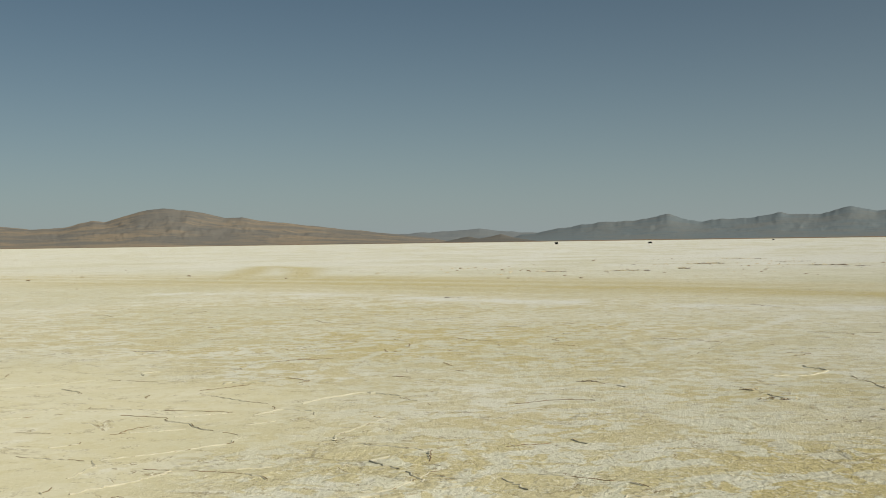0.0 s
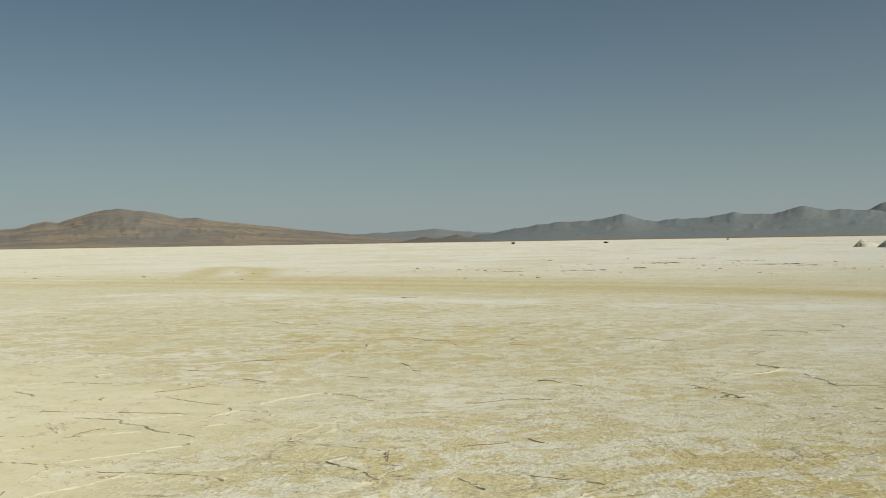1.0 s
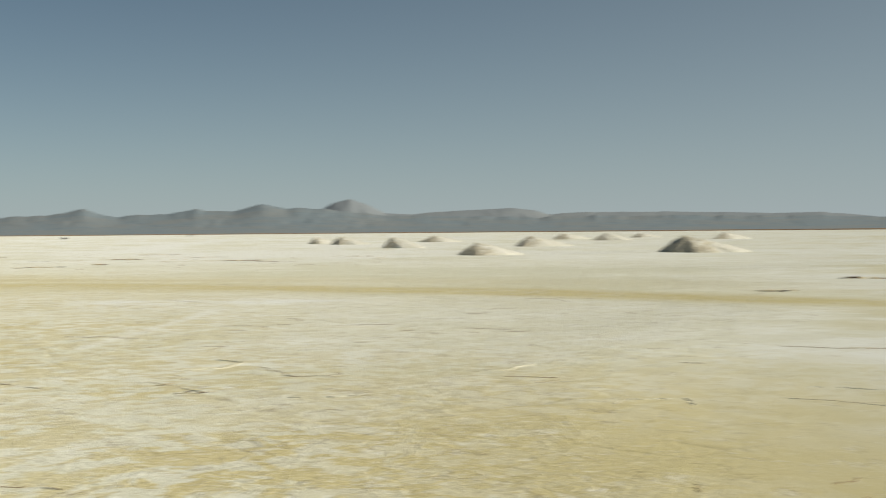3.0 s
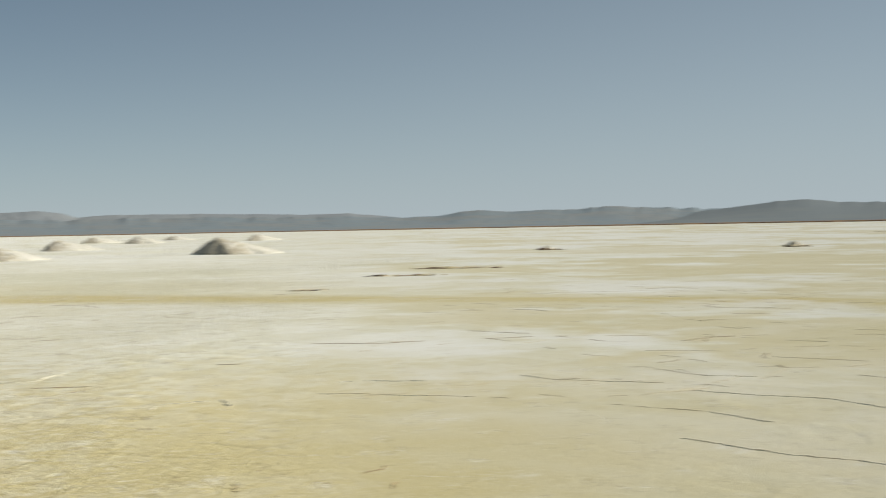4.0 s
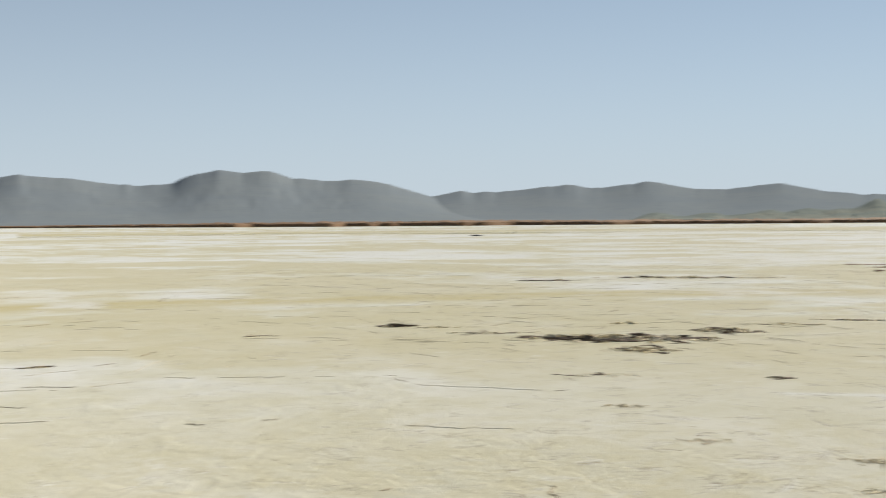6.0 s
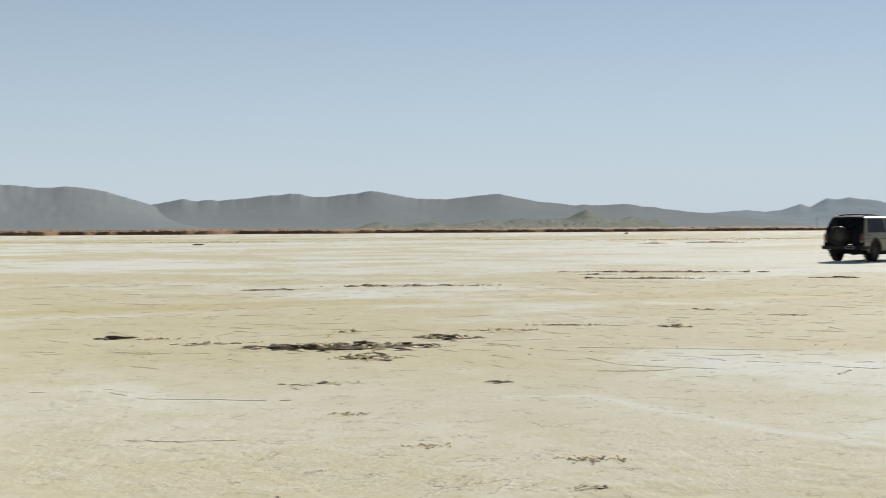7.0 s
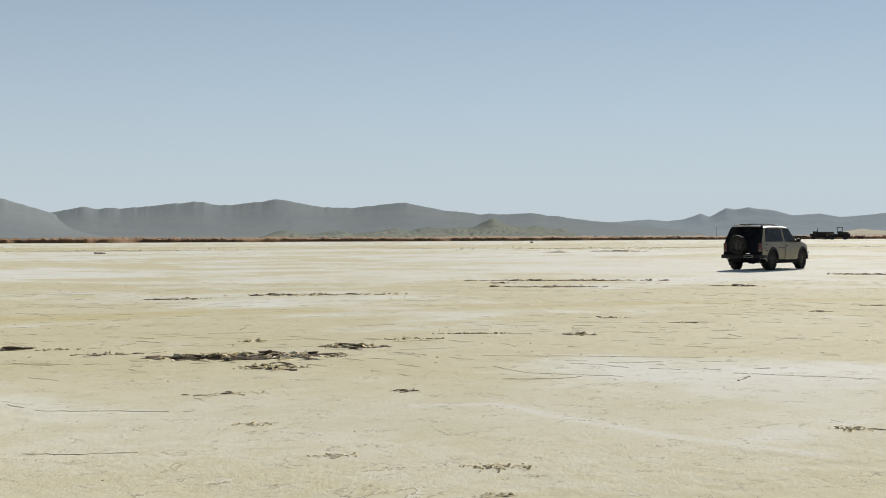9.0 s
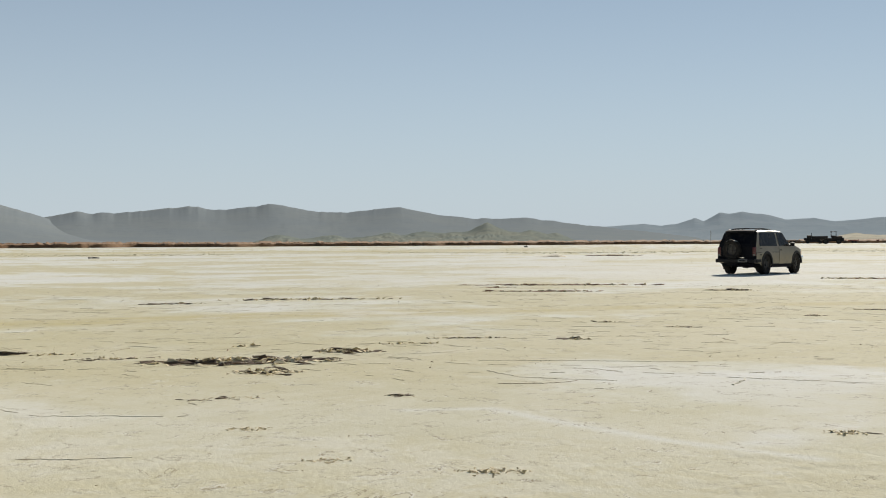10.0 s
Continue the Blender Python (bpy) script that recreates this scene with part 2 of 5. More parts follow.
for dull in (TRIM, RUBBER, UNDER_AND_SHADE, FARDARK, CRUST, MUD_SHADE, RED_MUD, GRASS, BANK, SCRUB):
    matte(dull)
WOOD = plain("grey_wood", (0.10, 0.085, 0.07), (0.18, 0.155, 0.13), 0.9, scale=3.0)

# ---- mesh helpers ----


def mesh_of(name, verts, faces, smooth=None):
    me = bpy.data.meshes.new(name)
    me.from_pydata([tuple(v) for v in verts], [], faces)
    me.update()
    if smooth:
        me.polygons.foreach_set("use_smooth", [True] * len(me.polygons))
        me.set_sharp_from_angle(angle=radians(smooth))
    return me


def piece(name, me, material, parent=None, label="", m=None):
    ob = new(name, me)
    if material and not me.materials:
        me.materials.append(material)
    if m is not None:
        ob.matrix_basis = m
    if parent:
        ob.parent = parent
    return tagged(ob, label)


def part(name, bm, material, parent=None, label="", smooth=35):
    me = bpy.data.meshes.new(name)
    bmesh.ops.recalc_face_normals(bm, faces=bm.faces)
    bm.to_mesh(me)
    bm.free()
    if smooth:
        me.polygons.foreach_set("use_smooth", [True] * len(me.polygons))
        me.set_sharp_from_angle(angle=radians(smooth))
    return piece(name, me, material, parent, label)


def box(bm, lo, hi, bevel=0.0, m=None):
    """A box between two corners with bevelled edges, added to bm."""
    size = [b - a for a, b in zip(lo, hi)]
    mid = [(a + b) / 2 for a, b in zip(lo, hi)]
    made = bmesh.ops.create_cube(bm, size=1.0, matrix=(m or Matrix()) @ Matrix.Translation(mid) @ Matrix.Diagonal((*size, 1)))
    if bevel:
        edges = list({e for v in made["verts"] for e in v.link_edges})
        bmesh.ops.bevel(bm, geom=edges, offset=bevel, segments=2, affect="EDGES", profile=0.6)
    return bm


def rod(bm, a, b, r, n=8, r2=None):
    a, b = Vector(a), Vector(b)
    turn = (b - a).to_track_quat("Z", "Y").to_matrix().to_4x4()
    bmesh.ops.create_cone(bm, cap_ends=True, segments=n, radius1=r, radius2=r if r2 is None else r2, depth=(b - a).length,
                          matrix=Matrix.Translation((a + b) / 2) @ turn)
    return bm


def lathe(bm, profile, n=36, m=None):
    """Turns (radius, along) pairs round the local y axis."""
    m = m or Matrix()
    rings = []
    for r, y in profile:
        rings.append([bm.verts.new(m @ Vector((r * math.cos(2 * math.pi * k / n), y, r * math.sin(2 * math.pi * k / n)))) for k in range(n)])
    for p, q in zip(rings, rings[1:]):
        for k in range(n):
            bm.faces.new((p[k], p[(k + 1) % n], q[(k + 1) % n], q[k]))
    return bm


def shell(rows, thick):
    """A bmesh plate from a grid of points, thickened towards -thick along its own normals (outside first)."""
    bm = bmesh.new()
    P = [[Vector(p) for p in r] for r in rows]
    ni, nj = len(P), len(P[0])
    out = [[bm.verts.new(p) for p in r] for r in P]
    inn = []
    for i in range(ni):
        r = []
        for j in range(nj):
            u = P[min(i + 1, ni - 1)][j] - P[max(i - 1, 0)][j]
            v = P[i][min(j + 1, nj - 1)] - P[i][max(j - 1, 0)]
            r.append(bm.verts.new(P[i][j] - u.cross(v).normalized() * thick))
        inn.append(r)
    for i in range(ni - 1):
        for j in range(nj - 1):
            bm.faces.new((out[i][j], out[i + 1][j], out[i + 1][j + 1], out[i][j + 1]))
            bm.faces.new((inn[i][j], inn[i][j + 1], inn[i + 1][j + 1], inn[i + 1][j]))
    for j in range(nj - 1):
        bm.faces.new((out[0][j], out[0][j + 1], inn[0][j + 1], inn[0][j]))
        bm.faces.new((out[-1][j + 1], out[-1][j], inn[-1][j], inn[-1][j + 1]))
    for i in range(ni - 1):
        bm.faces.new((out[i + 1][0], out[i][0], inn[i][0], inn[i + 1][0]))
        bm.faces.new((out[i][-1], out[i + 1][-1], inn[i + 1][-1], inn[i][-1]))
    return bm


def grain2(x, y, seed=0):
    """Smooth value noise in -1..1 for arrays."""
    xi, yi = np.floor(x).astype(np.int64), np.floor(y).astype(np.int64)
    fx, fy = x - xi, y - yi
    fx, fy = fx * fx * (3 - 2 * fx), fy * fy * (3 - 2 * fy)

    def h(a, b):
        k = (a * 374761393 + b * 668265263 + seed * 974711) & 0x7FFFFFFF
        k = ((k ^ (k >> 13)) * 1274126177) & 0x7FFFFFFF
        return ((k ^ (k >> 16)) & 0xFFFF) / 32767.5 - 1.0
    top = h(xi, yi) * (1 - fx) + h(xi + 1, yi) * fx
    low = h(xi, yi + 1) * (1 - fx) + h(xi + 1, yi + 1) * fx
    return top * (1 - fy) + low * fy


def fbm(x, y, octaves=4, seed=0, gain=0.5):
    s, a, k = 0.0, 1.0, 1.0
    for o in range(octaves):
        s = s + a * grain2(x * k + 17.3 * o, y * k - 9.1 * o, seed + o)
        a, k = a * gain, k * 2.03
    return s


def to_line(x, y, pts):
    """Distance of the points to a polyline."""
    best = np.full(x.shape, 1e9)
    for (ax, ay), (bx, by) in zip(pts, pts[1:]):
        dx, dy = bx - ax, by - ay
        t = np.clip(((x - ax) * dx + (y - ay) * dy) / (dx * dx + dy * dy), 0, 1)
        best = np.minimum(best, np.hypot(x - ax - t * dx, y - ay - t * dy))
    return best


def cells(x, y, size, seed):
    """How far each point is from the nearest border between crust polygons of that size."""
    gx, gy = np.floor(x / size).astype(np.int64), np.floor(y / size).astype(np.int64)
    d1, d2 = np.full(x.shape, 1e9), np.full(x.shape, 1e9)
    for i in (-1, 0, 1):
        for j in (-1, 0, 1):
            cx, cy = gx + i, gy + j
            k = (cx * 73856093 ^ cy * 19349663 ^ seed * 83492791) & 0x7FFFFFFF
            k = ((k ^ (k >> 13)) * 1274126177) & 0x7FFFFFFF
            px = (cx + 0.1 + 0.8 * ((k & 0x3FF) / 1023.0)) * size
            py = (cy + 0.1 + 0.8 * (((k >> 10) & 0x3FF) / 1023.0)) * size
            d = np.hypot(x - px, y - py)
            d2 = np.minimum(d2, np.maximum(d1, d))
            d1 = np.minimum(d1, d)
    return (d2 - d1) * 0.5


# ---- ground: one sheet, finer near the camera ----
# pressure ridges and cracks of the crust that stand out, as bends on the plan
RIDGES_NORTH = [
    [(-3.26, 9.07), (-2.76, 9.44), (-2.83, 9.83)], [(-2.72, 7.57), (-2.37, 7.91), (-2.37, 8.25), (-2.14, 8.35), (-1.72, 8.51)],
    [(-2.05, 7.33), (-1.71, 7.55), (-1.38, 7.85), (-1.33, 8.15)], [(-2.09, 7.3), (-2.02, 7.1), (-2.1, 6.64), (-2.09, 6.26)],
    [(-3.97, 11.06), (-3.66, 11.41), (-3.26, 11.75)], [(-2.0, 9.09), (-1.57, 9.29)], [(-1.4, 8.62), (-1.16, 8.88)], [(-1.18, 6.93), (-0.93, 7.09)],
    [(-0.38, 8.98), (-0.73, 8.13), (-0.71, 7.83)], [(-0.03, 6.84), (-0.28, 6.29), (-0.41, 6.16)], [(2.5, 12.9), (3.6, 15.5)]]
SPLITS_NORTH = [
    [(-3.47, 9.65), (-2.8, 9.62), (-1.86, 9.38), (-1.54, 9.28)], [(-2.57, 9.27), (-2.07, 9.07), (-2.03, 8.91), (-1.81, 8.74), (-1.72, 8.51), (-1.33, 8.13)],
    [(-3.04, 8.46), (-2.49, 8.34)], [(-2.69, 7.49), (-2.38, 7.38), (-2.08, 7.27)], [(-1.98, 7.01), (-1.41, 6.89), (-1.1, 6.78), (-0.91, 6.59)],
    [(-2.06, 10.4), (-1.39, 9.73), (-1.29, 9.32)], [(-3.42, 10.99), (-3.2, 10.75), (-3.08, 10.45)], [(-3.2, 11.7), (-2.57, 11.38)]]
SPLITS_NORTHEAST = [
    [(0.96, 6.39), (1.0, 6.3), (1.16, 6.11)], [(0.8, 7.85), (0.89, 7.59)], [(1.22, 11.11), (1.35, 10.94), (1.58, 10.53)], [(-0.39, 10.13), (-0.08, 9.54)],
    [(-0.07, 6.63), (0.11, 6.52), (0.28, 6.38)], [(0.5, 6.65), (0.85, 6.46), (0.97, 6.44)],
    [(-0.71, 7.83), (-0.1, 7.46), (-0.11, 7.11), (-0.03, 6.84)], [(3.68, 11.19), (3.64, 10.12)], [(2.45, 10.56), (2.71, 9.58)]]
RIDGES_EAST = [
    [(8.1, 5.0), (8.3, 3.8), (8.0, 3.1), (8.2, 1.5)], [(6.4, 7.1), (7.1, 5.7)], [(8.2, 6.5), (8.1, 6.1), (8.4, 5.2)],
    [(7.2, 4.9), (7.3, 4.2), (7.1, 3.6)], [(10.6, 5.4), (10.7, 4.5), (11.4, 3.6), (11.3, 2.1)], [(9.7, 4.2), (9.6, 3.2), (9.8, 1.9)],
    [(9.2, 5.8), (9.0, 5.2), (9.3, 4.6)], [(6.3, 3.8), (6.2, 3.1), (6.2, 2.3), (6.0, 2.0)], [(10.0, -0.8), (9.5, -1.0), (9.0, -2.1)],
    [(7.7, -0.6), (7.5, -1.0), (7.4, -1.4)], [(10.9, -5.4), (10.2, -5.4), (9.5, -6.1)], [(9.3, -7.1), (8.3, -8.0)], [(11.9, -5.8), (10.6, -7.8)]]
CAR_ROAD = [(-60, 84), (-30, 61), (-16, 50), (0, 38), (10, 30), (17, 21), (24, 8), (31, -8), (39, -30), (52, -62)]
SIDE_ROAD = [(4, 33), (12.5, 22.5), (17.9, 10.2), (20.5, 0.0), (20.9, -6), (19.5, -16), (15, -28)]
WHITE_ROAD = [(18, 82), (33.7, 135), (64, 212)]
SALT_STREAKS = [[(-7.2, 32.4), (-4.1, 31.4), (-1.9, 28.5)], [(-1.3, 28.9), (2.0, 25.3)], [(4.9, 22.8), (7.7, 21.7)], [(6.3, -4.8), (6.4, -5.4), (6.3, -6.0)]]
TYRE_MARKS = [[(8.6, -3.6), (8.4, -4.2), (7.6, -4.3), (6.6, -4.5), (5.6, -4.9)], [(2.5, 14.0), (5.7, 19.7)]]
DUST_SWIRL = [(-8.1, 46.5), (-8.6, 55.0), (-10.2, 70.0), (-7.0, 62.0), (-5.5, 47.3)]


def shore(az):
    """Distance of the salt's far edge and height of the bank there."""
    d = np.interp(az, [-40, 20, 45, 60, 76, 87, 95, 120, 131, 150], [1300, 1100, 900, 800, 600, 440, 405, 420, 470, 520])
    h = np.interp(az, [-40, 20, 45, 60, 76, 87, 95, 120, 131, 150], [0.25, 0.35, 0.5, 0.55, 0.75, 1.5, 1.62, 1.42, 1.32, 1.3])
    return d, h


DROP = 2774.0


def relief(xn, yn):
    """Height and painted crack shade of the crust within sixty metres."""
    rn, an = np.hypot(xn, yn), np.degrees(np.arctan2(xn, yn))
    sn = np.maximum(rn * rn / DROP * 1.4, rn * 0.0011)          # mesh spacing there
    wx = xn + 0.16 * fbm(xn * 0.9, yn * 0.9, 3, 5)
    wy = yn + 0.16 * fbm(xn * 0.9, yn * 0.9, 3, 9)
    soft = fbm(xn * 0.25, yn * 0.25, 3, 21)
    zn = 0.010 * fbm(xn * 0.5, yn * 0.5, 3, 2) + np.where(sn < 0.12, 0.005 * fbm(xn * 5, yn * 5, 3, 3), 0) * (1 + 0.8 * soft)
    calm = np.interp(an, [-14, -2, 32, 46], [0.3, 1.0, 1.0, 0.25])
    zn = zn * calm
    zn += calm * np.where(sn < 0.03, 0.0025 * fbm(xn * 22, yn * 22, 2, 4), 0)
    # scabby, lifted flakes in patches
    flake = np.clip(fbm(wx * 1.7, wy * 2.6, 4, 31) - 0.35, 0, 0.3) * np.interp(an, [32, 46, 150], [1.0, 0.35, 0.45])
    zn += flake * 0.03 * np.clip(soft + 0.6, 0, 1)
    # polygon borders
    b = cells(wx, wy, 1.5, 3)
    some = np.clip(fbm(xn * 0.45, yn * 0.45, 2, 41) * 1.6 + 0.25, 0, 1) * np.interp(an, [-8, 2, 30, 42], [0.15, 0.4, 0.4, 0.05])
    w = np.maximum(0.011, sn * 0.5)
    line = np.exp(-(b / w) ** 2) * some * np.clip(1.4 - rn / 32, 0, 1) * np.clip(0.016 / w, 0, 1)
    zn += 0.009 * line
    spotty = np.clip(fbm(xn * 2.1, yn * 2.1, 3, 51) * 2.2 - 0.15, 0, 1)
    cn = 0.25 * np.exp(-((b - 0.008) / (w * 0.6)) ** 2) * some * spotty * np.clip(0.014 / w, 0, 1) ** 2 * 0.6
    # short splits in the crust: grooves, and dark shade in the colour
    b2 = cells(wx * 1.0 + 40, wy * 1.0, 0.62, 7)
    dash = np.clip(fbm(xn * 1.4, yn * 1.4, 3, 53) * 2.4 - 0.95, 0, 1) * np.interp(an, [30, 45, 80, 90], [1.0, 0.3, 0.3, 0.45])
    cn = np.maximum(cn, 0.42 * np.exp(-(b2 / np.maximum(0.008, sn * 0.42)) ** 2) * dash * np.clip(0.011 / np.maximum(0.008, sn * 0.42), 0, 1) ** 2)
    zn -= 0.006 * np.exp(-(b2 / np.maximum(0.012, sn * 0.5)) ** 2) * dash * np.interp(an, [-12, -2, 32, 44], [0.2, 1.0, 1.0, 0.1])
    return zn, cn


def build_ground():
    az = np.concatenate([np.arange(-33.0, 142.0, 0.062), np.arange(142.0, 327.0, 3.0)])
    rings = np.concatenate([np.linspace(0.3, 5.1, 30), DROP / np.arange(530.0, 9.0, -1.4),
                            np.geomspace(330.0, 5200.0, 34)])
    A, R = np.meshgrid(np.radians(az), rings)
    x, y = (R * np.sin(A)).ravel(), (R * np.cos(A)).ravel()
    r, a = R.ravel(), np.degrees(A).ravel()
    a = np.where(a > 234, a - 360, a)
    near = (r < 60) & (a > -33.5) & (a < 142.5)
    z = np.zeros(x.size)
    crack = np.zeros(x.size)
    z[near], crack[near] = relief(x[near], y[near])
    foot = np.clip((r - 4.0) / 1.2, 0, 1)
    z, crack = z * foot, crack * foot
    mid = (r >= 25) & (r < 330)
    z[mid] += 0.03 * np.clip((r[mid] - 25) / 40, 0, 1) * np.clip(fbm(x[mid] * 0.12, y[mid] * 0.12, 4, 71), -0.4, 1)
    road = to_line(x, y, CAR_ROAD)
    side = to_line(x, y, SIDE_ROAD)
    rag = 1 + 0.35 * fbm(x * 0.08, y * 0.08, 3, 81)
    lanes = np.clip(0.85 + 1.0 * fbm(road * 1.1, (x - y) * 0.03, 4, 99), 0.25, 1.2)
    track = lanes * np.clip(1.6 - road / (4.6 * rag), 0, 1) * np.clip(0.8 - a / 55, 0.22, 0.8) + 0.9 * np.clip(1.4 - side / (1.25 * rag), 0, 1) * np.clip(a / 30, 0, 1)
    packed = np.clip(1.5 - to_line(x, y, WHITE_ROAD) / 2.6, 0, 1)
    packed = np.maximum(packed, np.clip(0.62 + 1.1 * fbm(x * 0.16, y * 0.16, 5, 97, 0.7), 0.1, 0.9) * np.clip((r - 46) / 14, 0, 1) * np.clip(1.3 - a / 60, 0, 1) * np.interp(a, [-20, 6], [0.45, 1.0]) * np.clip((185 - a) / 35, 0, 1))
    for pts in SALT_STREAKS:
        packed = np.maximum(packed, 1.1 * np.exp(-(to_line(x, y, pts) / np.where(r > 15, 1.0, 0.4)) ** 2) * (0.6 + 0.9 * fbm(x * 1.5, y * 1.5, 3, 83)))
    for pts in TYRE_MARKS:
        packed = np.maximum(packed, 0.6 * np.exp(-(to_line(x, y, pts) / np.maximum(0.09, r * 0.006)) ** 2))
    swirl = 0.9 * np.clip(1.2 - to_line(x, y, DUST_SWIRL) / 1.1, 0, 1)
    track, packed = np.maximum(track, swirl), packed * (1 - swirl)
    # broad bands of dust and of clean salt on the eastern flat
    drift = 0.7 * fbm(x * 0.06, y * 0.06, 4, 91, 0.6) + 0.6 * fbm(x * 0.3, y * 0.3, 5, 93, 0.65)
    east = np.clip((a - 38) / 12, 0, 1) * np.clip((185 - a) / 35, 0, 1) * np.clip((r - 6) / 6, 0, 1)
    track = np.maximum(track, east * np.clip(drift * 1.9 - 0.08, 0, 0.62))
    packed = np.maximum(packed, east * np.clip(-drift * 2.0 - 0.02, 0, 0.7))
    far_east = np.clip((a - 96) / 20, 0, 1) * np.clip((185 - a) / 35, 0, 1) * np.clip((r - 13) / 12, 0, 1)
    track = np.maximum(track, far_east * np.clip(0.06 + 0.5 * fbm(x * 0.16, y * 0.16, 4, 101), 0, 0.5))
    packed = packed * (1 - 0.2 * far_east)
    wander = a + 9 * fbm(x * 0.12, y * 0.12, 3, 111) * np.clip(r / 8, 0, 1)
    smooth_west = np.clip((1.2 - np.hypot((x + 4.4) / 3.5, (y - 8.5) / 4.6) - 0.22 * fbm(x * 0.5, y * 0.5, 3, 119)) / 0.4, 0, 1)
    stain = np.clip(1.15 - np.clip((a - 22) / 36, 0, 2), 0.10, 1) * np.clip(1.5 - r / 34, 0.12, 1)
    stain = np.maximum(stain, np.clip((a - 165) / 55, 0, 1)) * np.where(a > 150, 0.6, np.interp(a, [-24, -4], [0.6, 1.0])) * (1 - 0.8 * np.clip((a - 10) / 12, 0, 1) * np.clip((r - 8) / 6, 0, 1))
    stain = np.maximum(stain, np.interp(a, [36, 48, 70, 90, 120], [0.5, 0.35, 0.25, 0.25, 0.25]) * np.clip(2.2 - r / 4.6, 0, 1) * np.clip((185 - a) / 35, 0, 1))
    scaly = np.interp(np.where(a > 150, a, wander), [-40, 28, 44, 82, 96, 160, 225], [1, 1, 0.08, 0.08, 0.22, 0.22, 1]) * (1 - 0.75 * smooth_west)
    stain = stain * (1 - 0.7 * smooth_west) * np.clip(0.9 + 0.55 * fbm(x * 0.35, y * 0.35, 3, 117), 0.4, 1)
    track = np.maximum(track, smooth_west * (0.42 + 0.12 * fbm(x * 0.7, y * 0.7, 3, 113)))
    track = np.maximum(track, 0.75 * np.exp(-((r - 168) / 34) ** 2) * (1 + 0.5 * fbm(x * 0.05, y * 0.05, 4, 95)) * (a > 78) * np.clip((185 - a) / 35, 0, 1))
    track = np.maximum(track, np.interp(a, [14, 27, 36, 50, 62, 82, 110], [0.0, 0.7, 0.95, 0.92, 0.62, 0.35, 0.36]) * np.clip(2.4 - r / 5.4, 0, 1) * np.clip((185 - a) / 35, 0, 1))
    packed = packed * (1 - 0.9 * np.exp(-((r - 168) / 34) ** 2) * (a > 78) * np.clip((185 - a) / 35, 0, 1))
    afoot = np.clip((r - 2.6) / 2.2, 0, 1)             # trampled round the tripod
    scaly, stain = 0.5 + (scaly - 0.5) * afoot, 0.4 + (stain - 0.4) * afoot
    track, packed = 0.3 + (track - 0.3) * afoot, packed * afoot
    edge = shore(a)[0]
    beyond = np.clip((r - edge) / 30 + 0.5, 0, 1)
    n_r, n_a = R.shape
    idx = np.arange(n_r * n_a).reshape(n_r, n_a)
    nxt = np.roll(idx, -1, axis=1)
    quads = np.stack([idx[:-1], nxt[:-1], nxt[1:], idx[1:]], -1).reshape(-1, 4)[:, ::-1]
    me = bpy.data.meshes.new("ground")
    me.vertices.add(x.size + 1)
    me.vertices.foreach_set("co", np.concatenate([np.stack([x, y, z], 1).ravel(), [0.0, 0.0, 0.0]]).astype(np.float32))
    hub = np.stack([np.full(n_a, x.size), nxt[0], idx[0]], 1)[:, ::-1]
    me.loops.add(quads.size + hub.size)
    me.loops.foreach_set("vertex_index", np.concatenate([quads.ravel(), hub.ravel()]).astype(np.int32))
    me.polygons.add(len(quads) + len(hub))
    me.polygons.foreach_set("loop_start", np.concatenate([np.arange(len(quads)) * 4, quads.size + np.arange(len(hub)) * 3]).astype(np.int32))
    me.polygons.foreach_set("use_smooth", np.ones(len(quads) + len(hub), dtype=bool))
    me.update(calc_edges=True)
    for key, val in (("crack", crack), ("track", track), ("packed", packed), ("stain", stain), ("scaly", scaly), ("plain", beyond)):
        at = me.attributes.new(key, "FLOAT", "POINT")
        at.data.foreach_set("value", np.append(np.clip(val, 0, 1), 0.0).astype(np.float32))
    if me.polygons[len(quads) // 2].normal.z < 0:
        me.flip_normals()
    tagged(piece("ground", me, SALT), "vast flat of cracked cream-white salt crust with dusty tracks", "ground", kind="structure")


build_ground()

# ---- far ranges ----


